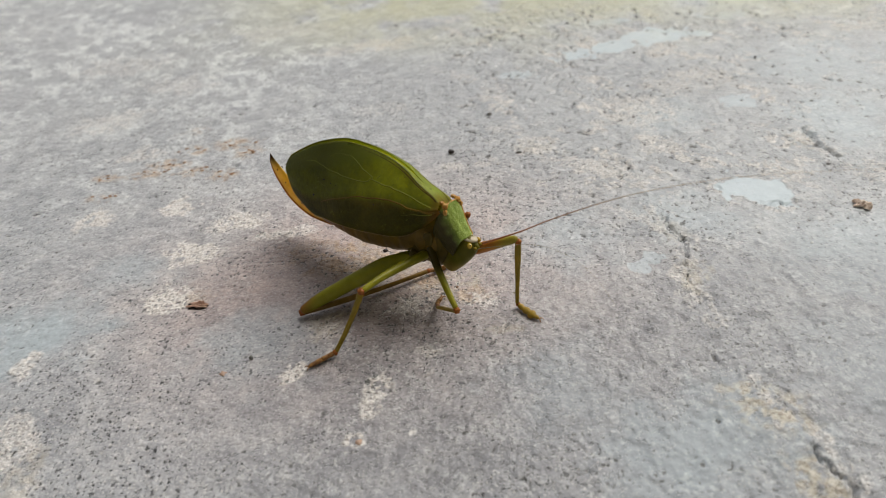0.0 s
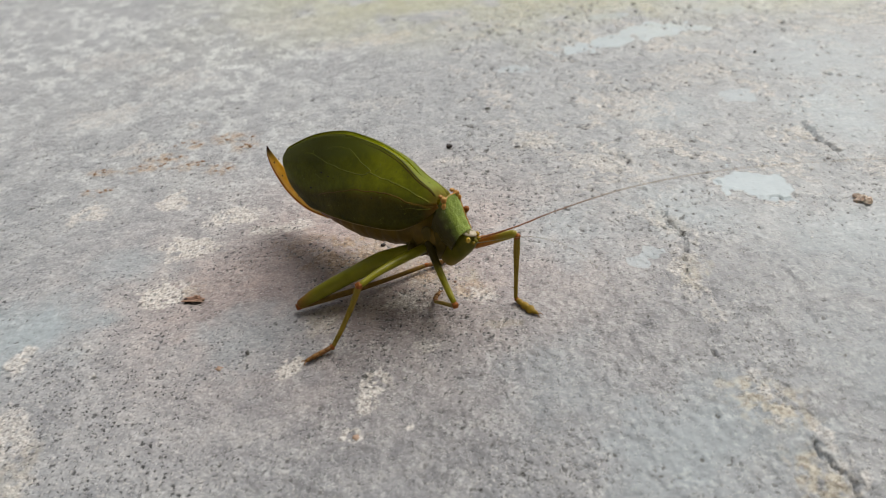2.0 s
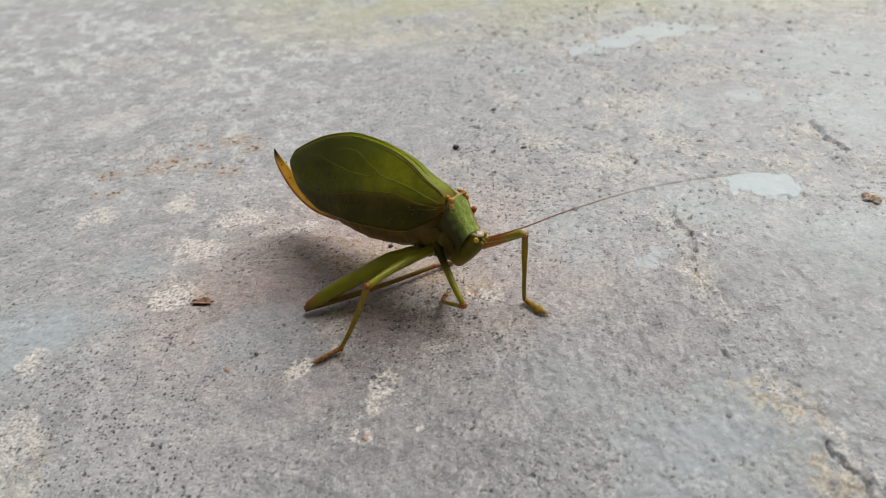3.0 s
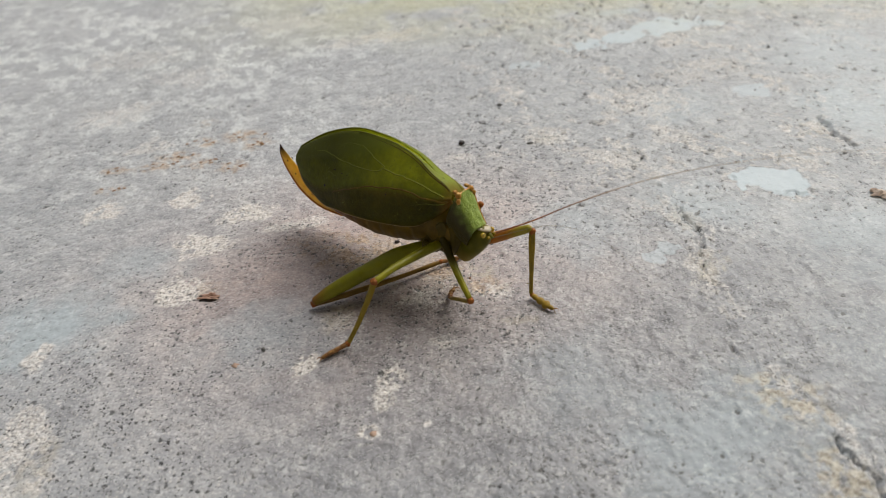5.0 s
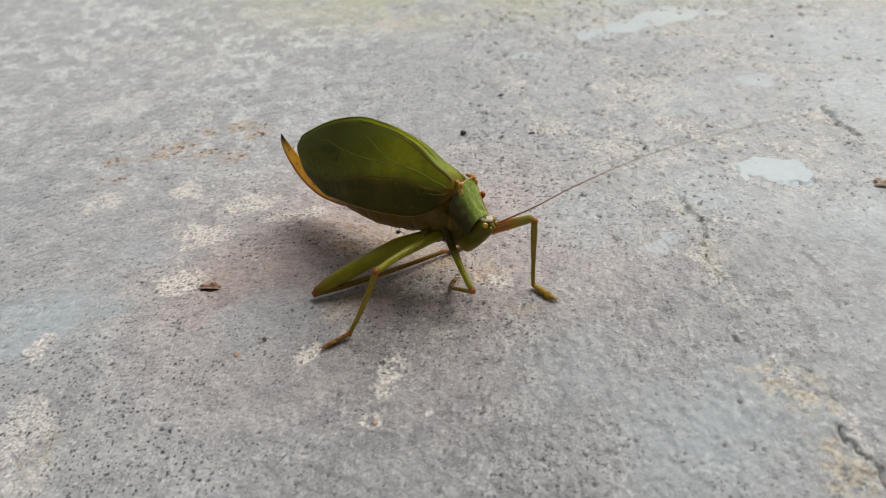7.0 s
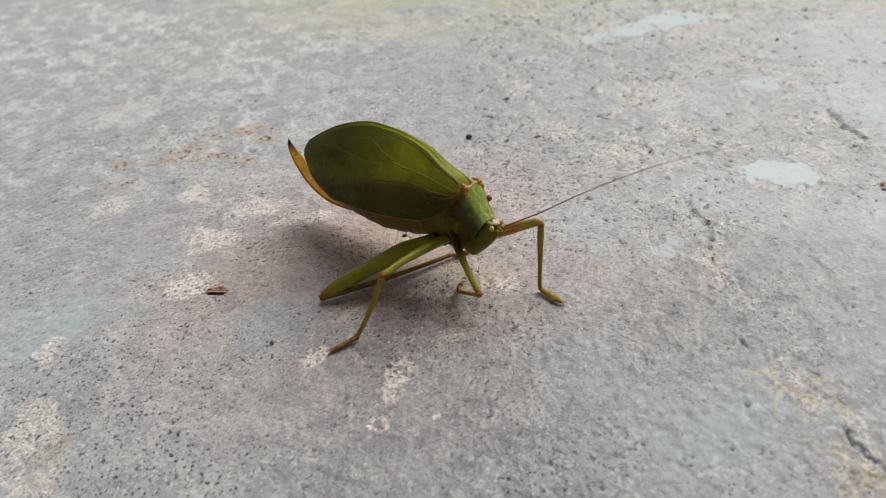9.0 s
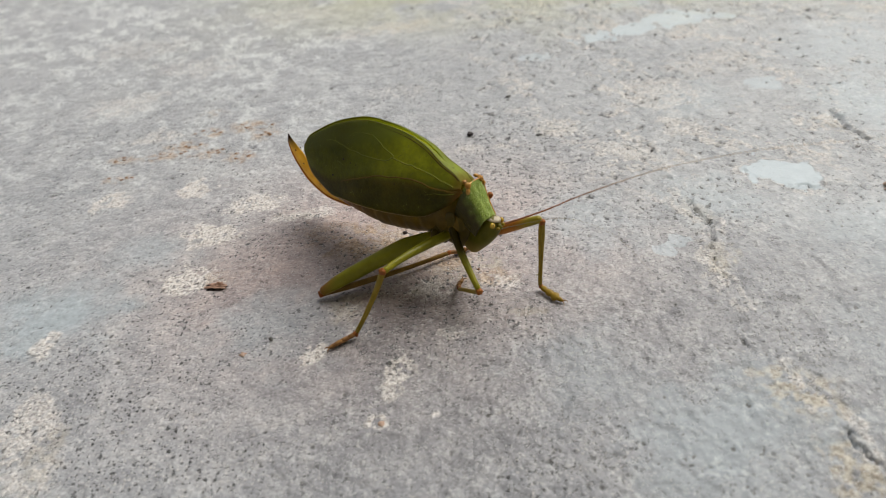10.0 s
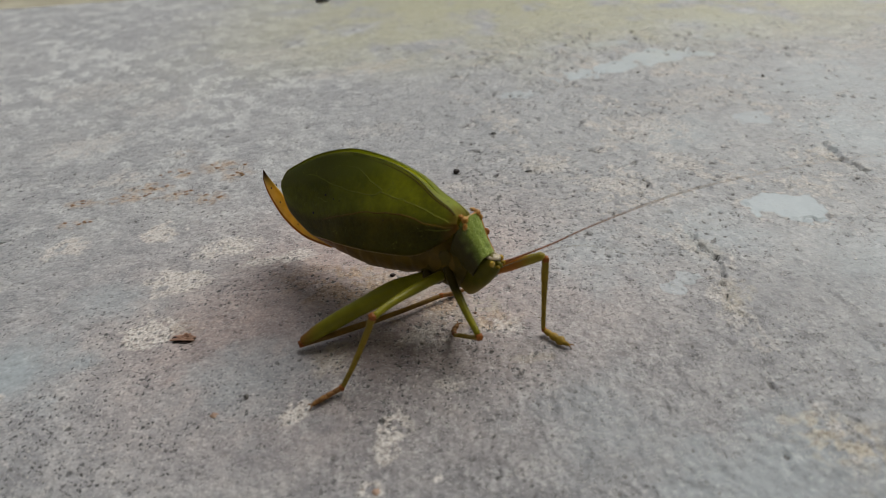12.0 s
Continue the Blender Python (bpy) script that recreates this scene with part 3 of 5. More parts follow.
def build_floor():
    xs = spaced([(-2500, 400), (-400, 40), (-170, 1.4), (-85, 0.36), (-50, 0.27), (60, 0.27), (90, 0.36), (170, 1.4), (400, 40), (2500, 400)])
    ys = spaced([(-1000, 300), (-150, 15), (-48, 0.27), (30, 0.27), (100, 0.6), (SLAB_EDGE, 0.9)])
    nx, ny = len(xs), len(ys)
    x, y = np.meshgrid(xs, ys)
    pale = patches(x, y, PALE, 11, 0.45, 2.4)
    skin = patches(x, y, SKIN, 23, 0.14, 3.4)
    trowel = patches(x, y, TROWEL, 29, 0.8, 4.0) * (1 - skin)
    rust = 0.95 * patches(x, y, RUST_SPOTS, 37, 0.5, 1.6) * step(0.36, 0.50, fbm(x + 0.4 * y, y, 1.1, 43, 3, 0.6))
    ochre = patches(x, y, OCHRE_SPOTS, 37, 0.5, 1.6) * step(0.36, 0.54, fbm(x, y, 0.9, 41, 3, 0.6))
    # scattered pale wear, more of it far off
    wear_crest = step(0.42, 0.70, fbm(x + 0.3 * y, y, 3.6, 51, 6, 0.76)) * (0.12 + 0.42 * step(5, 45, y) * step(10, -40, x) + 0.36 * step(60, 100, y))
    pale = pale * step(0.22, 0.44, fbm(x, y, 1.1, 53, 3, 0.7))
    wear_crest = np.minimum(wear_crest * 1.15, 1) * (1 - skin)
    pale = pale * (1 - 0.85 * skin)
    rough_side = step(15, 45, x + 0.25 * y)
    z = 0.7 * (fbm(x, y, 70, 1, 3) - 0.5) + 0.35 * (fbm(x, y, 14, 5, 3) - 0.5)
    open_ = step(0.30, 0.60, fbm(x, y, 11, 67, 4, 0.6)) * 0.6 + 0.4
    open_ = open_ * (1 - 0.15 * rough_side)
    relief = 0.22 * (fbm(x, y, 2.6, 7, 4, 0.6) - 0.5) * (0.65 + 1.2 * rough_side * (1 - 0.85 * trowel)) + 0.20 * (fbm(x, y, 0.95, 9, 2) - 0.5) + 0.22 * (fbm(x, y, 1.9, 15, 2) - 0.5) * rough_side * (1 - 0.5 * trowel)
    z = z + relief * (1 - 0.75 * skin) + 0.10 * skin - 0.10 * pale + 0.16 * pale * (fbm(x, y, 0.7, 61, 2) - 0.5)
    # crests of the rough side are coloured paler, by their height
    wear_crest = np.maximum(wear_crest, 0.18 * rough_side * step(0.03, 0.16, relief) * (1 - skin) * (1 - 0.6 * trowel))
    # worn, sandy ground across the far side, in flecks; light fall-off painted on the near side
    fleck = step(0.50, 0.62, fbm(x + 0.5 * y, y, 6.5, 113, 5, 0.68)) * step(12, 40, x + 0.3 * y) * step(2, 30, y) * (1 - skin) * (1 - 0.8 * trowel)
    pale = np.maximum(pale, 0.62 * fleck * step(0.30, 0.52, fbm(x, y, 1.4, 117, 3, 0.7)))
    near_dim = step(14, -14, y + 26 * (fbm(x, y, 24, 119, 4, 0.55) - 0.5)) * step(-34, 2, x + 14 * (fbm(x, y, 17, 121, 3) - 0.5))
    pore = np.zeros(x.shape)
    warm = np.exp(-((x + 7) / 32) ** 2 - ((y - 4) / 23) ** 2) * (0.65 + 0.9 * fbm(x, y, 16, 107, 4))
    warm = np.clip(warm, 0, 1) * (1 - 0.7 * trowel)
    # cracks
    for line, half, depth, rise in CRACKS:
        lx, ly = [p[0] for p in line], [p[1] for p in line]
        jj = np.where((xs > min(lx) - 9) & (xs < max(lx) + 9))[0]
        ii = np.where((ys > min(ly) - 9) & (ys < max(ly) + 9))[0]
        cut = np.s_[ii[0]:ii[-1] + 1, jj[0]:jj[-1] + 1]
        wx = x[cut] + 3.0 * (fbm(x[cut], y[cut], 1.9, 71, 4, 0.6) - 0.5)
        wy = y[cut] + 3.0 * (fbm(x[cut], y[cut], 1.9, 79, 4, 0.6) - 0.5)
        d, side = near_line(wx, wy, line)
        d = d + 0.5 * (fbm(x[cut], y[cut], 0.8, 73, 3, 0.7) - 0.42)
        here = np.maximum(step(0.34, 0.46, fbm(x[cut], y[cut], 5.0, 83, 3)), 0.85 * (depth > 0.9))
        groove = (1 - step(half * 0.3, half * 1.8, d)) * here
        z[cut] -= depth * groove - rise * np.exp(-d / 3.5) * (side > 0) * 0.6
        pore[cut] = np.maximum(pore[cut], 0.62 * (1 - step(0.2 * half, 1.2 * half, d)) * here)
        pale[cut] = np.maximum(pale[cut], 0.45 * np.exp(-((d - 1.4) / 1.0) ** 2) * step(0.4, 0.6, fbm(x[cut], y[cut], 1.6, 89, 3)))
    # pores
    rng = np.random.RandomState(5)
    for k in range(7400):
        far = (k % 3 == 0 or k > 3000) and k < 6200
        cx, cy = (rng.uniform(-150, 120) if k < 3000 else rng.uniform(5, 120), rng.uniform(20, 170) if k < 3000 else rng.uniform(8, 110)) if far else (rng.uniform(-75, 90), rng.uniform(-42, 62)) if k < 6200 else (rng.uniform(-5, 62), rng.uniform(-42, 14))
        size = 0.16 + 0.15 * rng.rand() ** 1.6 + (0.16 * rng.rand() if rng.rand() < 0.10 else 0)
        size *= 0.85 if k > 6200 else 1.0
        size *= 1 + max(cy, 0) / (160 if k < 3000 else 100)
        ragged = rng.rand() * 40
        keep = rng.rand()
        long, turn = rng.uniform(1.0, 2.0), rng.uniform(0, math.pi)
        deep = rng.uniform(0.5, 1.0)
        j0, j1 = np.searchsorted(xs, (cx - 2.6 * size, cx + 2.6 * size))
        i0, i1 = np.searchsorted(ys, (cy - 2.6 * size, cy + 2.6 * size))
        if j1 - j0 < 2 or i1 - i0 < 2:
            continue
        cut = np.s_[i0:i1, j0:j1]
        if keep < 0.6 * skin[(i0 + i1) // 2, (j0 + j1) // 2] or keep > open_[(i0 + i1) // 2, (j0 + j1) // 2] or (k > 6200 and keep < 0.8 * trowel[(i0 + i1) // 2, (j0 + j1) // 2]):
            continue
        px, py = x[cut] - cx, y[cut] - cy
        co, si = math.cos(turn), math.sin(turn)
        r = np.hypot((px * co + py * si) / long, -px * si + py * co) / size + 0.9 * (value_noise(px + ragged, py, 0.35, 3) - 0.5)
        w = 1 - step(0.5, 1.15, r)
        z[cut] -= w * deep * size * 0.6
        pore[cut] = np.maximum(pore[cut], w * deep * 0.8)
    far_yellow = 0.9 * step(72, 140, y + 22 * (fbm(x, y, 14, 97, 4) - 0.5)) * step(-90, 0, x) * step(0.18, 0.55, fbm(x, y, 9, 101, 4, 0.6))
    # the broken rim of the slab
    z -= 6 * step(SLAB_EDGE - 4 + 3 * (fbm(x, y, 8, 103, 3) - 0.5), SLAB_EDGE, y)
    co = np.stack([x, y, z], -1).reshape(-1, 3) * MM
    top = nx * ny
    # the slab's front face, down to the soil
    drop = np.stack([xs, np.full(nx, SLAB_EDGE + 2), np.full(nx, -70.0)], -1) * MM
    co = np.vstack([co, drop])
    i = (np.arange(ny - 1)[:, None] * nx + np.arange(nx - 1)[None, :]).ravel()
    quads = np.stack([i, i + 1, i + nx + 1, i + nx], -1)
    k = np.arange(nx - 1)
    quads = np.vstack([quads, np.stack([top - nx + k, top - nx + k + 1, top + k + 1, top + k], -1)])
    me = bpy.data.meshes.new("floor")
    me.vertices.add(len(co))
    me.vertices.foreach_set("co", co.astype(np.float32).ravel())
    me.loops.add(quads.size)
    me.loops.foreach_set("vertex_index", quads.astype(np.int32).ravel())
    me.polygons.add(len(quads))
    me.polygons.foreach_set("loop_start", np.arange(0, quads.size, 4, dtype=np.int32))
    me.polygons.foreach_set("use_smooth", np.ones(len(quads), bool))
    me.update(calc_edges=True)
    for name, values in (("pale", pale), ("skin", skin), ("ochre", ochre), ("pore", pore), ("far_yellow", far_yellow), ("trowel", trowel), ("open", open_), ("wear_crest", wear_crest), ("warm", warm), ("rust", rust), ("coarse", rough_side), ("near_dim", near_dim)):
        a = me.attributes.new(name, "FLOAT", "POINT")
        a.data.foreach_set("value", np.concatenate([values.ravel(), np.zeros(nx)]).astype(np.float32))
    me.materials.append(CONCRETE)
    ob = tagged(new("floor", me), "weathered grey concrete floor, pitted and cracked, with smooth cement patches", "floor", kind="structure")

    def height(px, py):
        return float(z[np.searchsorted(ys, py), np.searchsorted(xs, px)])
    return ob, height


floor, floor_height = build_floor()


def build_ground():
    bm = bmesh.new()
    n = 40
    line = [math.copysign(abs(t) ** 3, t) * 400000 for t in np.linspace(-1, 1, n)]
    grid = [[bm.verts.new((a, b + 3000, -70 + 25 * noise.noise((a / 900, b / 900, 3)))) for a in line] for b in line]
    for r, s in zip(grid, grid[1:]):
        for k in range(n - 1):
            bm.faces.new((r[k], r[k + 1], s[k + 1], s[k]))
    for v in bm.verts:
        if v.co.y < 400:
            v.co.z = -95
    tagged(part("ground", bm, SOIL), "pale dry sandy ground beyond the floor's edge", "ground", kind="structure")


build_ground()


def box(bm, lo, hi):
    made = bmesh.ops.create_cube(bm, size=1.0)["verts"]
    for v in made:
        v.co = Vector([lo[k] + (v.co[k] + 0.5) * (hi[k] - lo[k]) for k in range(3)])
    return bm


# unseen walls and a ceiling, added to leave light only from the open side
tagged(part("unseen_wall_south", box(bmesh.new(), (-2500, -1120, -95), (2500, -1000, 2400)), PLASTER, smooth=False), "unseen plain brownish plastered wall, added behind the floor to hold back light", "wall", kind="structure")
tagged(part("ceiling", box(bmesh.new(), (-2500, -1120, 2400), (2500, 500, 2480)), PLASTER, smooth=False), "unseen plain brownish ceiling, added to hold back light from above", "ceiling", kind="structure")

tagged(part("unseen_wall_east", box(bmesh.new(), (2300, -1000, -95), (2420, 500, 2400)), PLASTER, smooth=False), "unseen plain plastered wall, added to hold back light from the side", "wall", kind="structure")
tagged(part("unseen_wall_west", box(bmesh.new(), (-1220, -1000, -95), (-1100, 500, 2400)), PLASTER, smooth=False), "unseen plain plastered wall, added to hold back light from the side", "wall", kind="structure")

# ---------------------------------------------------------------- the katydid (x forward, y to its left, z up; millimetres)
katydid = tagged(new("katydid"), "green leaf-winged katydid with amber curved ovipositor standing on concrete", "insect")
BODY_AT = (4.6 * MM, 0.1 * MM, 0.0, 0, 0, -40)
katydid.matrix_world = pose(*BODY_AT)


def abdomen():
    pts = [(1.5, 0, 9.5, 2.6, 3.3), (-4, 0, 9.2, 3.0, 3.9), (-9, 0, 8.0, 3.3, 4.2), (-14, 0, 6.9, 3.3, 4.35), (-19, 0, 6.0, 2.8, 3.7), (-23, 0, 5.0, 2.1, 2.7), (-27, 0, 4.0, 1.2, 1.5)]
    bm = tube(pts, 90, 28)
    # the rings of the abdomen, and a keel below
    for v in bm.verts:
        f = (v.co.x + 30) / 3.1
        ring = abs((f % 1.0) - 0.5) * 2
        k = 1 - 0.075 * ring ** 6 + 0.025 * noise.noise(v.co * 0.8)
        c = np.interp(-v.co.x, [-1.5, 4, 9, 14, 19, 23, 27], [9.5, 9.2, 8.0, 6.9, 6.0, 5.0, 4.0])
        v.co.y *= k
        v.co.z = c + (v.co.z - c) * k
    ob = part("abdomen", bm, BELLY, katydid, "olive green ringed abdomen, brown towards its end")
    # short stiff hairs along the keel
    hairs = bmesh.new()
    rng = random.Random(4)
    for k in range(26):
        x = -3.5 - 0.78 * k + rng.uniform(-0.2, 0.2)
        z = np.interp(-x, [4, 9, 14, 19, 23, 27], [5.3, 3.8, 2.6, 2.4, 2.4, 2.6])
        y = rng.uniform(-1.2, 0.6)
        long = rng.uniform(0.35, 0.7)
        tube([(x, y, z + 0.25, 0.06, 0.06), (x - 0.15, y, z - 0.5 * long + 0.1, 0.045, 0.045), (x - 0.4, y, z - long, 0.015, 0.015)], 5, 5, (0, 1, 0), hairs)
    part("bristle", hairs, BROWN, ob, "short reddish bristles along the belly")


abdomen()


def ovipositor():
    low = [(-23, 0, 2.9, 0.7, 1.2), (-28.3, 0, 2.6, 0.6, 1.35), (-32.1, 0, 4.1, 0.5, 1.6), (-34.7, 0, 6.8, 0.42, 1.45), (-36.15, 0, 8.9, 0.3, 0.75), (-36.6, 0, 10.4, 0.08, 0.06)]
    bm = tube(low, 60, 20)
    ob = part("ovipositor", bm, BLADE, katydid, "amber sickle-shaped ovipositor with a dark tip")
    # the lower valve: a darker orange band along the outer curve
    t = np.gradient(np.array([(p[0], p[2]) for p in low]), axis=0)
    t /= np.linalg.norm(t, axis=1)[:, None]
    band = [(p[0] - d[1] * 0.74 * p[4], 0, p[2] + d[0] * 0.74 * p[4], p[3] * 1.02, p[4] * 0.30) for p, d in zip(low, t)]
    part("lower_valve", tube(band[:5] + [(-36.62, 0, 10.35, 0.06, 0.05)], 60, 16), VALVE, ob, "reddish orange lower blade")
    spots = bmesh.new()
    for x, z in ((-33.3, 6.2), (-34.8, 8.2), (-29.9, 3.4)):
        for sgn in (-1, 1):
            blob((x, sgn * 0.5, z), (0.13, 0.06, 0.2), 2, 0.3, x, 1.0, spots)
    part("spot", spots, BROWN_SPOT, ob, "tiny dark spots")


ovipositor()

LEAN = radians(-11)


def lean(bm, z=11.0):
    """The fore part of the body leans a little to the left."""
    bmesh.ops.rotate(bm, cent=(0, 0, z), matrix=Matrix.Rotation(LEAN, 3, "X"), verts=bm.verts)
    return bm


# ---- forewings
LOW = [(2.2, 15.4), (0.3, 13.3), (-3.3, 10.8), (-8.5, 9.5), (-15.5, 8.1), (-19.7, 7.0), (-23.9, 5.9), (-28.8, 6.9), (-31.4, 8.5), (-32.3, 10.1)]
HIGH = [(1.6, 16.2), (0.3, 17.2), (-2.2, 18.0), (-5.1, 19.4), (-9.0, 19.95), (-13.1, 19.75), (-17.6, 18.95), (-23.7, 16.35), (-30.2, 12.25), (-32.3, 10.1)]
RIDGE_Y = [1.3, 1.25, 1.05, 0.8, 0.5, 0.3, 0.2, 0.15, 0.1, 0.1]
LOW_Y = [1.9, 3.0, 4.2, 4.8, 4.9, 4.2, 3.3, 2.2, 1.0, 0.1]
WING_LOW, WING_HIGH = spline(LOW, 181), spline(HIGH, 181)
WING_LY, WING_RY = spline([(a,) for a in LOW_Y], 181)[:, 0], spline([(a,) for a in RIDGE_Y], 181)[:, 0]


def on_wing(u, v, lift=0.0):
    """A place on the right forewing: u from base to tip, v from the lower edge to the ridge."""
    k = min(max(u, 0), 1) * 180
    i = min(int(k), 179)
    f = k - i
    lo = WING_LOW[i] * (1 - f) + WING_LOW[i + 1] * f
    hi = WING_HIGH[i] * (1 - f) + WING_HIGH[i + 1] * f
    ly = WING_LY[i] * (1 - f) + WING_LY[i + 1] * f
    ry = WING_RY[i] * (1 - f) + WING_RY[i + 1] * f
    p = lo + (hi - lo) * v
    swell = 1.6 * math.sin(math.pi * min(max(v, 0), 1)) ** 0.8 * math.sin(math.pi * min(max(u * 0.92 + 0.04, 0), 1))
    y = ly * (1 - v) + ry * v + swell
    # a fold along the main vein, and slight waves
    y += 0.16 * math.exp(-((v - 0.62 + 0.5 * max(u - 0.3, 0)) / 0.07) ** 2) * max(0, 1 - 1.4 * u) + 0.10 * noise.noise((u * 9, v * 5, 2.0))
    return Vector((p[0], -(y + lift), p[1]))


def far_drop(u):
    """How much lower the far forewing lies: lower at its base, a little higher towards the tip."""
    return 1.25 * max(0.0, 1 - 1.7 * u) - 0.30 * min(1.0, max(0.0, (u - 0.35) / 0.25))


def wing_sheet(mirror):
    bm = bmesh.new()
    field = bm.verts.layers.float.new("field")
    nu, nv = 90, 34
    grid = [[bm.verts.new(on_wing(i / nu, j / nv)) for j in range(nv + 1)] for i in range(nu + 1)]
    for i, row in enumerate(grid):
        for j, v in enumerate(row):
            v[field] = j / nv + 1.0 * max(0.0, i / nu - 0.3)
    # the ridge turns over into the flat top field; the far wing lies lower, with its top field up to the near ridge
    for i, row in enumerate(grid):
        u = i / nu
        top = row[-1].co.copy()
        fade = max(0.0, 1 - 1.5 * u)
        if mirror:
            low = far_drop(u)
            for v in row:
                v.co.z -= low
                v.co.y *= 0.9
            end = Vector((top.x, top.y + 1.9 * abs(top.y) * fade, top.z - low + (low - 0.15) * min(1.0, fade * 1.6)))
        else:
            end = Vector((top.x, top.y + abs(top.y) * fade, top.z - 0.1))
        begin = row[-1].co.copy()
        for j in range(1, 7):
            f = j / 6
            row.append(bm.verts.new(begin.lerp(end, f) + Vector((0, 0, 0.06 * math.sin(math.pi * f)))))
            row[-1][field] = 1.2
    for a, b in zip(grid, grid[1:]):
        for j in range(len(a) - 1):
            bm.faces.new((a[j], b[j], b[j + 1], a[j + 1]))
    bmesh.ops.remove_doubles(bm, verts=bm.verts, dist=0.004)
    if mirror:
        for v in bm.verts:
            v.co.y = -v.co.y
    return bm


def vein_tube(path, width, bm, mirror, waver=0.0):
    """A vein along (u, v) places, half sunk in the wing."""
    if waver:
        fine = spline(path, 5 * len(path))
        path = [(u + waver * noise.noise((u * 31, v * 31, 1.7)), v + 1.6 * waver * noise.noise((u * 31, v * 31, 8.3))) for u, v in fine]
    pts = [on_wing(u, v, 0.02) for u, v in path]
    pts = [Vector((p.x, p.y * 0.9, p.z - far_drop(u))) if mirror else p for p, (u, v) in zip(pts, path)]
    pts = [(p.x, -p.y if mirror else p.y, p.z, width * (1 - 0.5 * k / (len(path) - 1)), width * (1 - 0.5 * k / (len(path) - 1))) for k, p in enumerate(pts)]
    tube(pts, max(12, (2 if waver else 7) * len(path)), 6, bm=bm)


VEINS = {
    "main_vein": [([(0.04, 0.43), (0.10, 0.54), (0.16, 0.61), (0.25, 0.65), (0.32, 0.62), (0.38, 0.57), (0.43, 0.52), (0.49, 0.43), (0.56, 0.35), (0.61, 0.27)], 0.13)],
    "second_vein": [([(0.06, 0.38), (0.13, 0.47), (0.19, 0.52), (0.25, 0.47), (0.28, 0.42)], 0.07)],
    "branch_vein": [
        ([(0.08, 0.68), (0.15, 0.76), (0.23, 0.80), (0.33, 0.77), (0.38, 0.75), (0.42, 0.75), (0.44, 0.70), (0.51, 0.68), (0.59, 0.68), (0.67, 0.70), (0.73, 0.75), (0.78, 0.75)], 0.10),
        ([(0.42, 0.75), (0.43, 0.78), (0.49, 0.82), (0.55, 0.87), (0.59, 0.88), (0.66, 0.87), (0.68, 0.83)], 0.085), ([(0.73, 0.75), (0.74, 0.80), (0.75, 0.85)], 0.06),
        ],
    "twig_vein": [
        ([(0.44, 0.70), (0.43, 0.67), (0.42, 0.62)], 0.055), ([(0.33, 0.77), (0.33, 0.83), (0.34, 0.90)], 0.05), ([(0.23, 0.80), (0.24, 0.87), (0.26, 0.92)], 0.045),
        ([(0.68, 0.52), (0.62, 0.50), (0.54, 0.47)], 0.055), ([(0.32, 0.62), (0.33, 0.67), (0.34, 0.72)], 0.045), ([(0.51, 0.68), (0.52, 0.60), (0.55, 0.54)], 0.04),
        ([(0.28, 0.63), (0.30, 0.50), (0.36, 0.38), (0.44, 0.28)], 0.04), ([(0.18, 0.60), (0.22, 0.40), (0.28, 0.26)], 0.04), ([(0.44, 0.52), (0.50, 0.32), (0.58, 0.18)], 0.04),
    ],
}
# fine cross veins between the branches: most run from the main vein up towards the ridge
vein_rng = random.Random(8)
CROSS_VEINS = []
for k in range(64):
    u = vein_rng.uniform(0.12, 0.86)
    v = vein_rng.uniform(0.5 if u < 0.45 else 0.35, 0.93)
    if k % 5 == 0:
        v = vein_rng.uniform(0.10, 0.40)
    du, dv = vein_rng.uniform(-0.02, 0.03), vein_rng.uniform(0.03, 0.10)
    CROSS_VEINS.append([(u, v), (u + du * 0.4, v + dv * 0.5), (u + du, min(v + dv, 0.985))])
for mirror in (True, False):
    wing = part("forewing", wing_sheet(mirror), WING, katydid)
    thick = wing.modifiers.new("thickness", "SOLIDIFY")
    thick.thickness, thick.offset = 0.14 * MM, 0.0
    for name, paths in VEINS.items():
        bm = bmesh.new()
        for path, width in paths:
            vein_tube(path, width * (1.4 if name in ("branch_vein", "twig_vein") else 1.25), bm, mirror, 0.008)
        part(name, bm, MAIN_VEIN if name == "main_vein" else VEIN, wing, "raised ochre brown vein" if name == "main_vein" else "raised pale yellow-green vein")
    if not mirror:
        bm = bmesh.new()
        for path in CROSS_VEINS:
            vein_tube(path, 0.075, bm, mirror, 0.006)
        part("cross_vein", bm, VEIN, wing, "net of fine pale cross veins")
    bm = bmesh.new()
    vein_tube([(k / 30, 0.0) for k in range(28, 3, -1)], 0.13, bm, mirror)
    part("lower_margin", bm, MARGIN, wing, "yellowish brown wing edge")
    bm = bmesh.new()
    vein_tube([(k / 30, 1.0) for k in range(1, 30)], 0.11, bm, mirror)
    part("ridge_vein", bm, RIM, wing, "raised ridge along the upper wing edge")
    if not mirror:
        # a thin dark tube draws the line below the ridge
        bm = bmesh.new()
        vein_tube([(k / 60, 0.975) for k in range(3, 34)], 0.11, bm, mirror)
        part("ridge_line", bm, RIDGE_LINE, wing, "dark brown line below the ridge")
    bm = bmesh.new()
    for u, v, r in ((0.672, 0.317, 0.2), (0.65, 0.567, 0.17), (0.60, 0.55, 0.12), (0.36, 0.5, 0.09)):
        p = on_wing(u, v, 0.06)
        blob((p.x, -p.y if mirror else p.y, p.z), (r * 1.2, 0.05, r), 2, 0.3, 3, 1.0, bm)
    part("spot", bm, BROWN_SPOT, wing, "tiny dark brown spots")


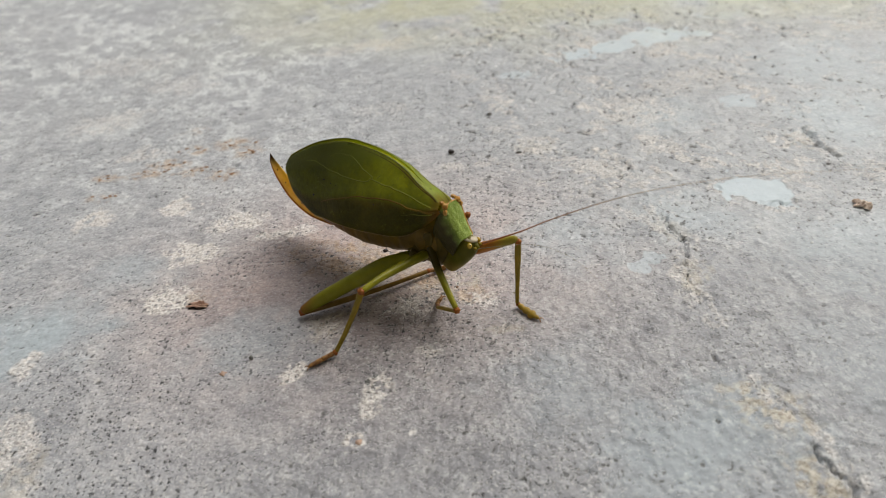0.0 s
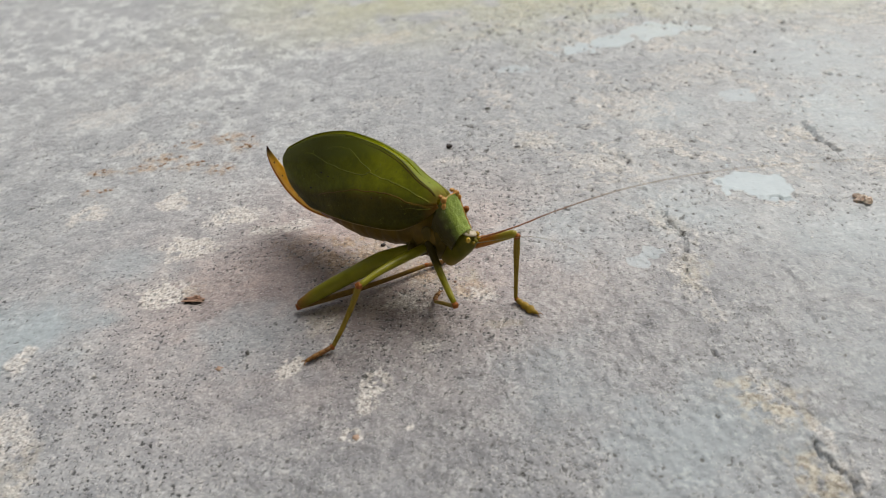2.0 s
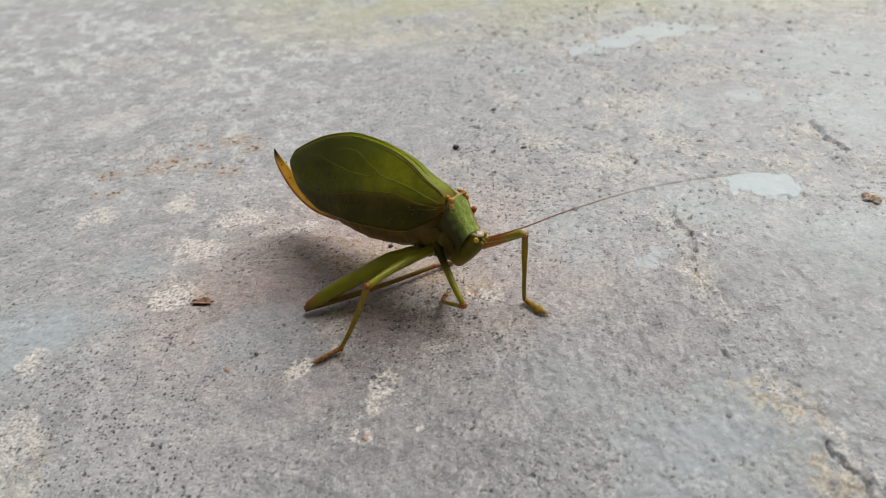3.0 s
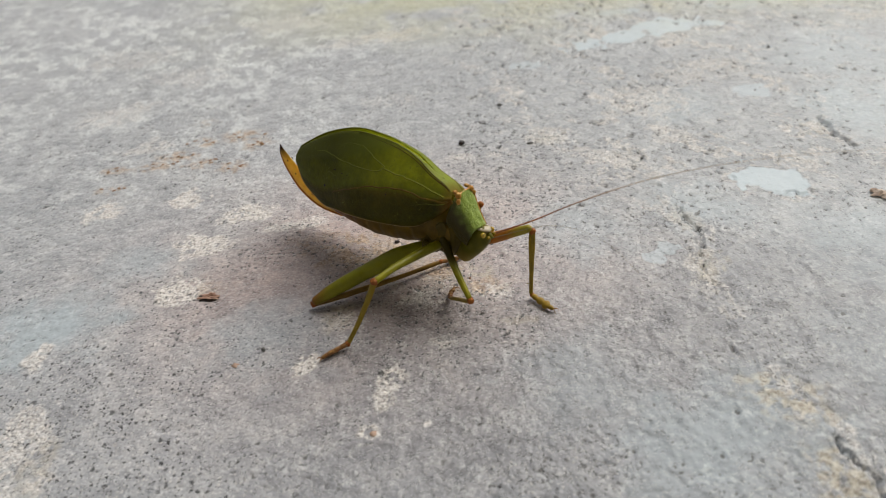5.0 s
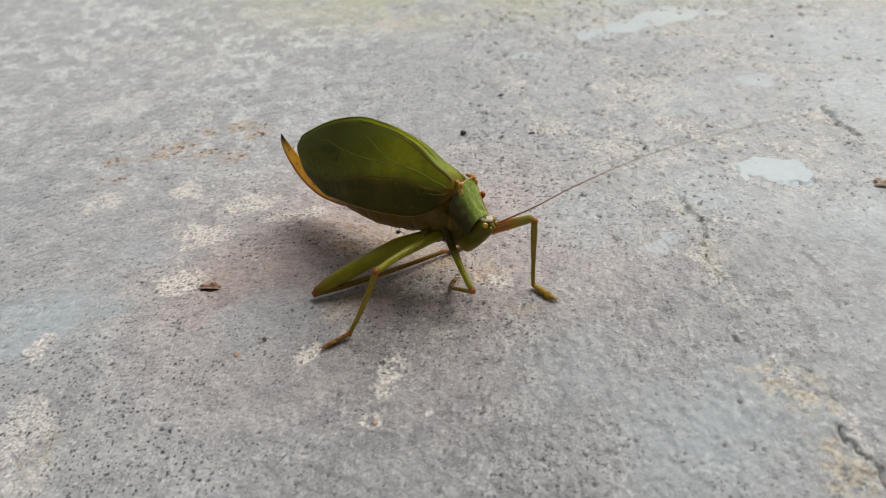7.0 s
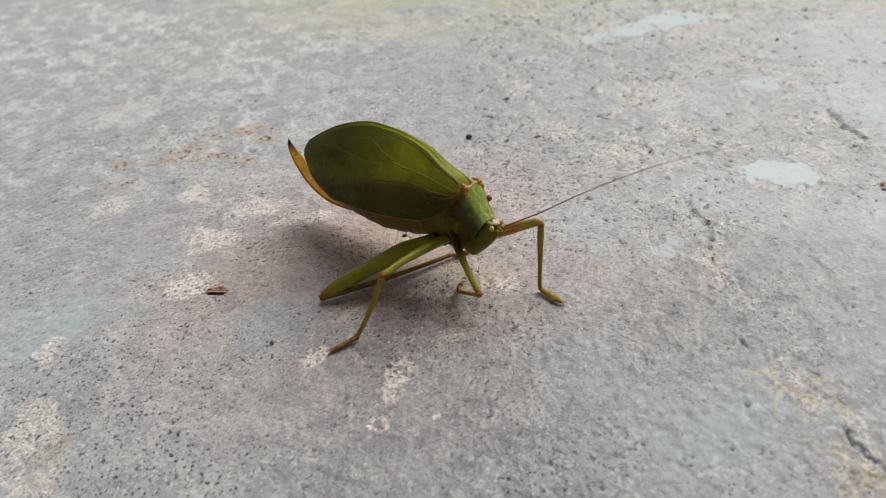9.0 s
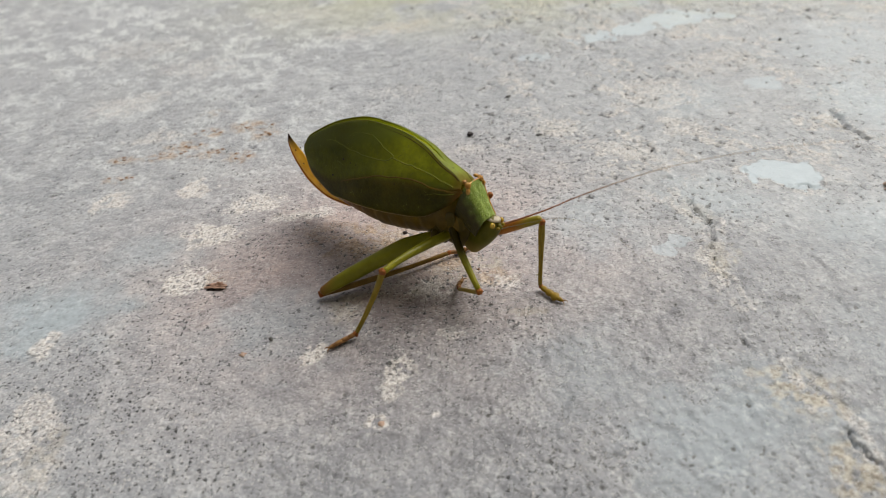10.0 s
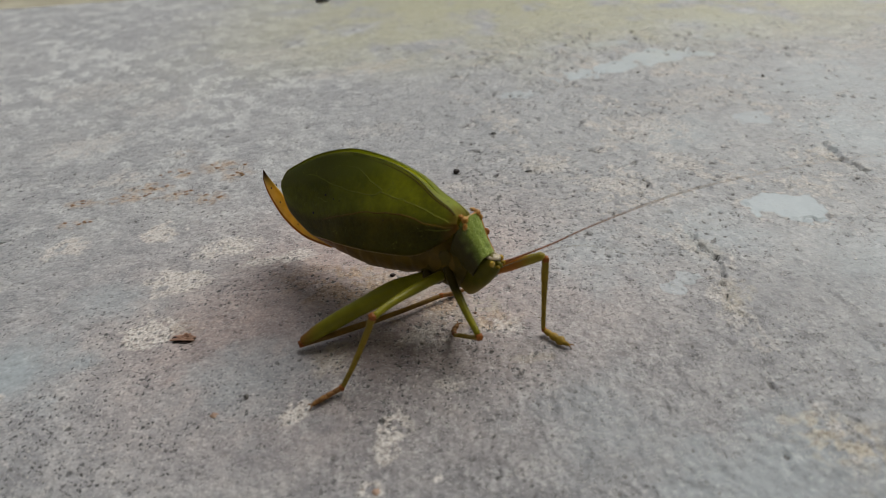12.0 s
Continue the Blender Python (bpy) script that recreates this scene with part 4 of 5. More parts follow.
def hinge(side):
    bm = blob((2.35, side * 1.4, 15.85), (0.46, 0.40, 0.40), 3, 0.45, 3 + side, 2.0)
    blob((1.7, side * 1.35, 16.1), (0.42, 0.28, 0.22), 3, 0.5, 6 + side, 2.0, bm)
    blob((2.75, side * 1.75, 15.2), (0.30, 0.28, 0.42), 3, 0.5, 8 + side, 2.4, bm)
    tube([(2.4, side * 1.3, 15.95, 0.17, 0.11), (2.35, side * 0.7, 16.02, 0.13, 0.08), (2.35, side * 0.02, 16.08, 0.12, 0.07)], 16, 8, (1, 0, 0), bm)
    part("wing_hinge", lean(bm, 13.5), ORANGE, katydid, "knobbly orange wing hinge")


hinge(-1)
hinge(1)


def pronotum():
    """Saddle over the thorax: a flat disc and two side lobes."""
    bm = bmesh.new()
    lobe_shade = bm.verts.layers.float.new("lobe_shade")
    nu, nv = 30, 64
    grid = []
    for i in range(nu + 1):
        u = i / nu
        x0, z0 = 2.4 + 3.5 * u, 16.1 - 4.2 * u - 0.22 * math.sin(math.pi * u)
        half = 2.45 - 0.75 * u - 0.12 * math.sin(math.pi * u)
        row = []
        for j in range(nv + 1):
            s = j / nv * 2 - 1
            a = abs(s)
            q, r = min(a / 0.42, 1.0), max(0.0, (a - 0.42) / 0.58)
            y = half * (0.80 * q + 0.30 * math.sin(math.pi * 0.8 * r) - 0.14 * r) * (1 if s > 0 else -1)
            dz = -0.30 * q ** 3 - 4.5 * r ** 1.12 * (1 - 0.42 * u)
            back = -1.7 * max(0.0, a - 0.2) ** 1.2
            co = Vector((x0 + back, y, z0 + dz))
            row.append(bm.verts.new(co + 0.07 * Vector((noise.noise(co * 2.1), 0, 1.4 * noise.noise(co * 1.3)))))
            row[-1][lobe_shade] = a + 0.12 * noise.noise(co * 1.1)
        grid.append(row)
    for a, b in zip(grid, grid[1:]):
        for j in range(nv):
            bm.faces.new((a[j], a[j + 1], b[j + 1], b[j]))
    ob = part("pronotum", lean(bm, 12.5), GREEN, katydid, "bright green speckled neck shield")
    thick = ob.modifiers.new("thickness", "SOLIDIFY")
    thick.thickness, thick.offset = 0.3 * MM, -1.0
    rim = tube([(2.12, 1.98, 15.75, 0.13, 0.13), (3.28, 1.70, 14.2, 0.11, 0.11), (4.43, 1.50, 12.85, 0.10, 0.10), (5.62, 1.38, 11.6, 0.11, 0.11)], 20, 6)
    part("shield_edge", lean(rim, 12.5), ORANGE, ob, "orange keeled edge")


pronotum()


def thorax():
    bm = tube([(-2.5, 0, 8.4, 2.6, 3.3), (0.5, 0, 9.0, 2.6, 4.1), (3.0, 0, 10.3, 1.9, 2.5), (5.0, 0, 10.0, 1.2, 1.4)], 30, 24)
    for v in bm.verts:
        v.co += 0.12 * v.normal * noise.noise(v.co * 0.9)
    return part("thorax", bm, FLANK, katydid, "dark olive brown thorax below the neck shield")


thorax()


def flank_plates(side):
    """The upright plates of the thorax above the legs, and the short hip joints below them."""
    for x, z, wide, tall in ((-2.3, 8.4, 1.3, 2.7), (-0.2, 9.0, 1.2, 3.1), (1.7, 9.8, 1.0, 2.5)):
        bm = blob((0, 0, 0), (wide, 0.26, tall), 3, 0.12, x, 1.2)
        bmesh.ops.rotate(bm, cent=(0, 0, 0), matrix=Matrix.Rotation(radians(16), 3, "Y"), verts=bm.verts)
        bmesh.ops.translate(bm, vec=(x, side * (2.42 if x < 1 else 2.0), z), verts=bm.verts)
        part("flank_plate", bm, FLANK, katydid, "dark olive upright plate of the thorax")
    for x, y, z, r in ((1.0, 1.9, 8.7, 0.62), (0.2, 2.3, 7.7, 0.8), (-2.1, 2.8, 6.8, 0.9)):
        part("hip", blob((x, side * y, z), (r, r * 0.95, r * 1.2), 3, 0.2, x, 1.4), FLANK, katydid, "olive brown hip joint")


flank_plates(-1)
flank_plates(1)


def head():
    # seen from the side a slanting wedge: broad crown, face running down and back to the mouth
    bm = bmesh.new()
    rows = spline([(3.3, 5.7, 0.6, 0.8), (3.35, 6.05, 1.0, 1.4), (3.95, 7.1, 1.3, 1.75), (4.9, 8.6, 1.6, 1.95), (5.9, 10.2, 1.5, 1.75), (6.2, 11.3, 1.05, 1.05), (6.3, 11.8, 0.5, 0.5)], 40)
    seg = 32
    rings = []
    for x, z, hw, hl in rows:
        ring = []
        for k in range(seg):
            f = 2 * math.pi * k / seg
            c, s = math.cos(f), math.sin(f)
            flat = 0.78 if c > 0 else 1.0
            ring.append(bm.verts.new((x + hl * c * flat, hw * math.copysign(abs(s) ** 0.85, s), z - 0.25 * hl * c)))
        rings.append(ring)
    for a, b in zip(rings, rings[1:]):
        for k in range(seg):
            bm.faces.new((a[k], a[(k + 1) % seg], b[(k + 1) % seg], b[k]))
    bm.faces.new(rings[0][::-1])
    bm.faces.new(rings[-1])
    ob = part("head", lean(bm), PALE_GREEN, katydid, "smooth green head with slanting face")
    part("crown", lean(blob((5.75, 0.05, 11.52), (1.45, 0.95, 0.34), 3, 0.12, 2)), VERTEX, ob, "ivory white crown between the eyes")
    cone = lean(tube([(6.3, 0, 11.0, 0.55, 0.42), (7.1, 0, 10.9, 0.40, 0.32), (7.7, 0, 10.7, 0.22, 0.2)], 12, 10))
    part("brow_point", cone, PALE_GREEN, ob)
    for side in (-1, 1):
        eye = part("eye", lean(blob((6.75, side * 1.08, 11.15), (0.40, 0.30, 0.38), 3)), EYE, ob, "shiny golden eye")
        part("pupil", lean(blob((6.95, side * 1.2, 11.42), (0.10, 0.10, 0.09), 2)), PUPIL, eye, "dark spot of the eye")
        part("antenna_socket", blob((7.4, side * 0.58, 10.85), (0.30, 0.24, 0.24), 2, 0.1, 4), SHIN, ob)
        part("palp", tube([(3.4, side * 0.6, 5.8, 0.16, 0.16), (3.7, side * 0.75, 5.35, 0.15, 0.15), (3.3, side * 0.85, 5.15, 0.14, 0.14), (2.8, side * 0.8, 5.2, 0.12, 0.12)], 16, 8), SHIN, ob, "small olive mouth feeler")
        part("mandible", blob((3.3, side * 0.5, 5.35), (0.7, 0.6, 0.42), 2, 0.3, 5, 1.5), BROWN, ob, "brown jaw")
    return ob


head_part = head()

# ---- antennae: each bends from its own socket
FEELER_AT = (7.7, 0.62, 11.1)
RIGHT_FEELER_AT = (7.8, -0.5, 11.0)


def feeler(start, path, mat, label, thick):
    pts = [(p[0] - start[0], p[1] - start[1], p[2] - start[2], thick * (1 - 0.92 * (k / (len(path) - 1)) ** 0.5), thick * (1 - 0.92 * (k / (len(path) - 1)) ** 0.5)) for k, p in enumerate(path)]
    bm = tube(pts, 90, 8)
    ob = part("antenna", bm, mat, katydid, label)
    ob.matrix_local = Matrix.Translation(Vector(start) * MM)
    return ob


left_feeler = feeler(FEELER_AT, [FEELER_AT, (12.4, 2.1, 14.2), (16.7, 3.6, 17.4), (22.8, 5.2, 21.6), (27.5, 7.0, 24.0), (33.2, 9.5, 26.1), (40.0, 12.4, 27.9), (46.5, 15.6, 29.0)], FEELER, "long reddish thread-like antenna", 0.14)
right_feeler = feeler(RIGHT_FEELER_AT, [RIGHT_FEELER_AT, (12.3, -0.3, 14.2), (16.0, 0.0, 16.4), (20.0, 0.2, 17.4), (24.0, 0.0, 17.2), (28.0, -0.6, 15.6)], PALE_FEELER, "thin pale olive thread-like antenna", 0.055)


# the body is carried tail up and swung a little sideways over the legs
HUB = Vector((3, 0, 9)) * MM
SWING = Matrix.Rotation(0.100, 4, Vector((0.0, 0.725, 0.689)))
POSTURE = Matrix.Translation(HUB) @ SWING @ Matrix.Diagonal((0.904, 1, 1, 1)) @ Matrix.Translation(-HUB)
for body_part in katydid.children:
    if body_part not in (left_feeler, right_feeler):
        body_part.matrix_local = POSTURE


# ---- legs
def leg(name, label, femur, tibia, tarsus, mats, spines=0):
    """femur, tibia, tarsus: rows of (x, y, z, half breadth, half height)."""
    f_mat, t_mat, s_mat = mats
    side = (0.4, 0.6, 0.3)
    fem = part(name, tube(femur, 40, 14, side), f_mat, katydid, label)
    k = tibia[0]
    part("knee", blob(k[:3], (k[3] * 1.06, k[3] * 1.06, k[3] * 1.16), 3, 0.35, 3, 2.0), BROWN, fem, "brown knee joint")
    shin = tube(tibia, 40, 10, side, rough=0.06, seed=3)
    rng = random.Random(len(name))
    p = spline([t[:3] for t in tibia], 60)
    for s in range(spines):
        q = p[10 + s * 48 // max(spines, 1)]
        d = Vector((rng.uniform(-1, 1), rng.uniform(-1, 1), rng.uniform(-0.3, 1))).normalized()
        tip = Vector(q) + d * 0.62
        tube([(*q, 0.07, 0.07), (*(Vector(q) + d * 0.35), 0.05, 0.05), (*tip, 0.015, 0.015)], 5, 5, (0.3, 0.2, 0.9), bm=shin)
    part("tibia", shin, t_mat, fem)
    a = tarsus[0]
    part("ankle", blob(a[:3], (a[3] * 1.15, a[3] * 1.15, a[3] * 1.15), 2, 0.35, 5, 2.0), BROWN, fem, "brown ankle joint")
    q = spline(tarsus, 30)
    bm = bmesh.new()
    for s in range(4):            # four foot segments, the third one broad
        seg = q[s * 7:s * 7 + 9]
        wide = (1.0, 1.1, 1.3, 0.8)[s]
        rows = [(*r[:3], r[3] * wide * (0.48 + 0.68 * math.sin(math.pi * (m + 1) / 10)), r[4] * (0.85 + 0.2 * math.sin(math.pi * (m + 1) / 10))) for m, r in enumerate(seg)]
        tube(rows, 9, 8, side, bm=bm)
    foot = part("tarsus", bm, s_mat, fem)
    end, before = Vector(q[-1][:3]), Vector(q[-6][:3])
    d = (end - before).normalized()
    w = d.cross(Vector((0, 0, 1))).normalized()
    claws = bmesh.new()
    for sgn in (-1, 1):
        a, b, c = end, end + d * 0.35 + w * sgn * 0.28 + Vector((0, 0, 0.1)), end + d * 0.6 + w * sgn * 0.4 - Vector((0, 0, 0.2))
        tube([(*a, 0.1, 0.1), (*b, 0.07, 0.07), (*c, 0.02, 0.02)], 8, 6, (0.2, 0.3, 0.9), bm=claws)
    part("claw", claws, DARK_FOOT, foot, "tiny brown claws")
    return fem


leg("front_leg", "orange and green front leg reaching forward",
    [(4.2, 1.8, 7.6, 0.85, 0.9), (6.5, 2.3, 8.8, 0.72, 0.80), (8.4, 3.0, 9.85, 0.62, 0.70), (10.6, 3.9, 11.0, 0.52, 0.55)],
    [(11.0, 4.0, 10.6, 0.42, 0.42), (11.1, 3.8, 8.5, 0.46, 0.44), (11.4, 3.3, 4.5, 0.32, 0.30), (11.7, 2.8, 0.9, 0.28, 0.28)],
    [(11.8, 2.8, 0.6, 0.30, 0.26), (13.2, 2.6, 0.46, 0.42, 0.32), (14.6, 2.4, 0.42, 0.42, 0.30), (15.6, 2.4, 0.34, 0.30, 0.24)],
    (RED_FEMUR, SHIN, FOOT), 6)
leg("front_leg", "green front leg bent below the head",
    [(1.1, -2.4, 9.2, 0.62, 0.72), (2.7, -3.4, 8.0, 0.54, 0.58), (5.4, -4.8, 6.3, 0.46, 0.50), (8.0, -6.0, 4.8, 0.38, 0.40)],
    [(8.3, -6.1, 4.5, 0.42, 0.42), (6.9, -5.6, 3.3, 0.30, 0.30), (4.6, -4.9, 1.8, 0.28, 0.28), (3.2, -4.4, 0.75, 0.26, 0.26)],
    [(3.0, -4.2, 0.6, 0.28, 0.24), (2.4, -3.6, 0.4, 0.32, 0.24), (2.1, -2.8, 0.36, 0.34, 0.24), (2.0, -2.2, 0.3, 0.22, 0.2)],
    (SHADED_FEMUR, SHIN, DARK_FOOT), 0)
leg("middle_leg", "green middle leg stretched sideways",
    [(0.5, -2.3, 8.0, 0.60, 0.66), (0.1, -6.5, 8.75, 0.60, 0.64), (-0.1, -11.0, 9.4, 0.45, 0.48), (-0.3, -14.0, 9.4, 0.40, 0.42)],
    [(-0.4, -14.3, 9.3, 0.46, 0.46), (-0.9, -15.4, 6.8, 0.40, 0.40), (-1.7, -17.2, 3.4, 0.33, 0.33), (-2.4, -18.7, 0.9, 0.30, 0.30)],
    [(-2.5, -18.9, 0.65, 0.38, 0.32), (-3.0, -20.2, 0.48, 0.44, 0.32), (-3.4, -21.4, 0.42, 0.48, 0.32), (-3.7, -22.5, 0.34, 0.28, 0.24)],
    (LEG, SHIN, DARK_FOOT), 6)
leg("hind_leg", "thick green hind leg folded along the ground",
    [(-2.2, -3.4, 6.9, 0.8, 0.85), (-3.2, -4.9, 6.6, 1.0, 1.15), (-4.8, -7.1, 5.95, 1.2, 1.5), (-7.2, -10.4, 4.55, 1.06, 1.36), (-10.1, -14.4, 2.55, 0.80, 0.98), (-11.6, -16.5, 1.35, 0.58, 0.66)],
    [(-11.75, -16.7, 0.95, 0.46, 0.46), (-9.0, -12.3, 1.05, 0.44, 0.46), (-5.8, -5.6, 0.8, 0.34, 0.34), (-3.1, 0.5, 0.75, 0.32, 0.32)],
    [(-3.0, 0.7, 0.8, 0.32, 0.28), (-2.4, 1.9, 0.45, 0.34, 0.26), (-1.8, 3.0, 0.38, 0.36, 0.26), (-1.4, 4.0, 0.30, 0.26, 0.2)],
    (HIND_FEMUR, HIND_SHIN, DARK_FOOT), 0)
leg("middle_leg", "green middle leg on the far flank, brown at the knee",
    [(0.5, 2.6, 8.4, 0.7, 0.8), (1.1, 3.8, 9.7, 0.5, 0.54), (1.7, 4.5, 10.5, 0.34, 0.36)],
    [(1.9, 4.75, 10.8, 0.40, 0.40), (0.0, 5.0, 7.6, 0.36, 0.36), (-2.6, 5.0, 3.8, 0.32, 0.32), (-4.6, 5.0, 0.9, 0.3, 0.3)],
    [(-4.8, 5.1, 0.6, 0.32, 0.28), (-5.6, 5.6, 0.42, 0.34, 0.26), (-6.4, 6.0, 0.38, 0.36, 0.26), (-7.2, 6.4, 0.3, 0.26, 0.2)],
    (LEG, SHIN, DARK_FOOT), 0)

# ---------------------------------------------------------------- small things on the floor


def rest(ob, x, y, turn=0.0, sink=0.05):
    ob.matrix_world = pose(x * MM, y * MM, (floor_height(x, y) - sink) * MM, 0, 0, turn)
    return ob


def plate(length, breadth, thick, rise, seed):
    """A splintered plate; rise: how far its back edge stands up."""
    bm = bmesh.new()
    n = 26
    ring = []
    for k in range(n):
        f = 2 * math.pi * k / n
        c, d = math.cos(f), math.sin(f)
        r = 1 + 0.30 * noise.noise((c * 2.2, d * 2.2, seed)) + 0.10 * noise.noise((c * 7, d * 7, seed))
        ring.append((length * r * math.copysign(abs(c) ** 0.55, c), breadth * r * math.copysign(abs(d) ** 0.55, d)))
    layers = []
    for scale, h in ((0.95, 0.0), (1.0, 0.35), (1.0, 0.7), (0.93, 1.0), (0.5, 1.12)):
        layers.append([bm.verts.new((a * scale, b * scale, thick * h + rise * (b / breadth * 0.5 + 0.5) + 0.10 * noise.noise((a * 2, b * 2, seed + h)))) for a, b in ring])
    for p, q in zip(layers, layers[1:]):
        for k in range(n):
            bm.faces.new((p[k], p[(k + 1) % n], q[(k + 1) % n], q[k]))
    bm.faces.new(layers[0][::-1])
    bm.faces.new(layers[-1])
    return bm


def crumpled(length, breadth, rise, seed, thick=0.07):
    """A small crumpled scrap: a sheet folded by sharp ridges, with thickness."""
    bm = bmesh.new()
    nu, nv = 16, 12
    layers = []
    for side in (0, 1):
        grid = []
        for i in range(nu + 1):
            row = []
            for j in range(nv + 1):
                u, v = i / nu * 2 - 1, j / nv * 2 - 1
                edge = 1 + 0.35 * noise.noise((u * 1.7, v * 1.7, seed))
                ridge = 1 - 2 * abs(noise.noise((u * 1.5 + 3, v * 1.2, seed + 5)))
                fold = 0.5 * noise.noise((u * 4, v * 4, seed + 9))
                h = rise * max(0.0, 0.25 + 0.75 * ridge * (1 - 0.45 * (u * u + v * v)) + 0.35 * fold)
                row.append(bm.verts.new((length * u * edge + 0.12 * fold, breadth * v * edge * (1 - 0.3 * u * u), h + thick * side)))
            grid.append(row)
        layers.append(grid)
    low, top = layers
    for i in range(nu):
        for j in range(nv):
            bm.faces.new((top[i][j], top[i + 1][j], top[i + 1][j + 1], top[i][j + 1]))
            bm.faces.new((low[i][j], low[i][j + 1], low[i + 1][j + 1], low[i + 1][j]))
    ring = [(i, 0) for i in range(nu)] + [(nu, j) for j in range(nv)] + [(i, nv) for i in range(nu, 0, -1)] + [(0, j) for j in range(nv, 0, -1)]
    for (a, b), (c, d) in zip(ring, ring[1:] + ring[:1]):
        bm.faces.new((low[a][b], low[c][d], top[c][d], top[a][b]))
    return bm


def bark_flake():
    root = tagged(new("bark_flake"), "thin reddish splinter of bark lying on the concrete", "debris")
    # dark plate added as the line of shade under the flake
    part("under_shade", plate(1.4, 0.66, 0.2, 0.05, 2.0), BLACK_GRAIN, root, "near-black plate that stands for the shade below the splinter")
    up = crumpled(1.45, 0.52, 0.42, 5.0, 0.12)
    bmesh.ops.translate(up, vec=(0.12, 0.10, 0.16), verts=up.verts)
    part("upper_layer", up, BARK_TOP, root, "pinkish tan layer, tilted and splintered", smooth=False)
    curl = crumpled(0.5, 0.3, 0.4, 8.0, 0.1)
    bmesh.ops.translate(curl, vec=(0.45, 0.42, 0.42), verts=curl.verts)
    part("splinter", curl, BARK_TOP, root, smooth=False)
    part("end_lump", blob((-1.2, 0.12, 0.34), (0.34, 0.24, 0.2), 3, 0.6, 17, 1.6), BLACK_GRAIN, root, "dark end")
    return root


rest(bark_flake(), -31.7, -1.6, -6)


def crumb(name, radii, mat, label, seed, rough=0.5, group=""):
    bm = blob((0, 0, radii[2] * 0.7), radii, 2 if max(radii) < 0.7 else 3, rough, seed, 1.3)
    return tagged(part(name, bm, mat), label, "debris", group)


rest(crumb("dark_seed", (0.68, 0.5, 0.48), BLACK_GRAIN, "small black crumb of dirt on the concrete", 4, 0.5), 6.5, 37.8, 30)


def dry_bit():
    root = tagged(new("dry_leaf_bit"), "crumpled pinkish tan bit of dry leaf", "debris")
    part("curl", crumpled(1.15, 0.95, 0.95, 9.0, 0.1), DRY_LEAF, root, smooth=False)
    stub = crumpled(0.7, 0.55, 0.6, 12.0, 0.1)
    bmesh.ops.translate(stub, vec=(-0.75, 0.55, 0.15), verts=stub.verts)
    part("stub", stub, DRY_LEAF, root, smooth=False)
    fold = crumpled(0.5, 0.45, 0.5, 15.0, 0.1)
    bmesh.ops.translate(fold, vec=(0.65, -0.6, 0.1), verts=fold.verts)
    part("fold", fold, DRY_LEAF, root, smooth=False)
    return root


rest(dry_bit(), 71.8, 13.4, -25)
rest(crumb("clay_crumb", (0.48, 0.34, 0.17), CLAY, "small orange crumb of dry clay", 21, 0.8), -24.2, -15.0, 10)
rest(crumb("clay_crumb", (0.42, 0.40, 0.13), CLAY, "small dark red crumb pressed into a pale spot", 22, 0.4), -5.0, -26.4, 10)
rest(crumb("stone_chip", (0.28, 0.2, 0.12), CHALK, "tiny white chip on the concrete", 23, 0.4), 60.5, 5.2, 40)
rest(crumb("stone_chip", (0.45, 0.28, 0.2), STONE_CHIP, "small dark grey grain on the floor", 24, 0.5), 66.8, 88.5, 40)
rest(crumb("stone_chip", (0.5, 0.34, 0.25), STONE_CHIP, "small dark grey grain on the floor", 25, 0.5), 38.0, 100.5, 10)
rest(crumb("stone_chip", (0.48, 0.32, 0.25), STONE_CHIP, "small dark grey grain on the floor", 26, 0.5), 76.0, 71.0, 60)
rest(crumb("stone_chip", (0.38, 0.26, 0.2), STONE_CHIP, "small dark grey grain on the floor", 27, 0.5), 50.5, 78.5, 5)
rest(crumb("stone_chip", (0.55, 0.35, 0.3), STONE_CHIP, "small dark grey grain on the floor", 28, 0.5), 14.6, 52.4, 5)
rest(crumb("stone_chip", (0.6, 0.3, 0.2), STONE_CHIP, "small dark grey grain on the floor", 29, 0.5), 19.3, 36.2, 5)
rest(crumb("stone_chip", (2.2, 1.4, 1.3), STONE_CHIP, "dark grey pebble near the floor's far edge", 30, 0.5), -32.0, 160.5, 5)
rest(crumb("stone_chip", (0.25, 0.3, 0.4), STONE_CHIP, "small dark upright grain on the floor", 31, 0.5), -21.0, -12.6, 5)

rest(crumb("stone_chip", (0.34, 0.3, 0.28), BLACK_GRAIN, "small black grain below the insect's belly", 33, 0.6), -4.3, 9.0, 20)
rest(crumb("clay_crumb", (0.26, 0.2, 0.12), BARK, "dark red crumb near the insect's mouth", 35, 0.7), 7.0, -0.6, 70)

# ochre soil crumbs in a loose trail
rng = random.Random(12)
crumb_shapes = [crumb("soil_crumb", (0.44, 0.22, 0.11), OCHRE, "tiny crumb of ochre brown soil", 40 + k, 0.6, "trail of soil crumbs") for k in range(4)]
places = []
for cx, cy, a, b, turn, k in RUST_SPOTS[:9]:
    for _ in range(4):
        places.append((cx + rng.gauss(0, a * 0.5), cy + rng.gauss(0, b * 0.5), rng.uniform(-40, 40)))
for k, (x, y, turn) in enumerate(places):
    ob = crumb_shapes[k] if k < 4 else copy_thing(crumb_shapes[k % 4], Matrix())
    rest(ob, x, y, turn, 0.08)


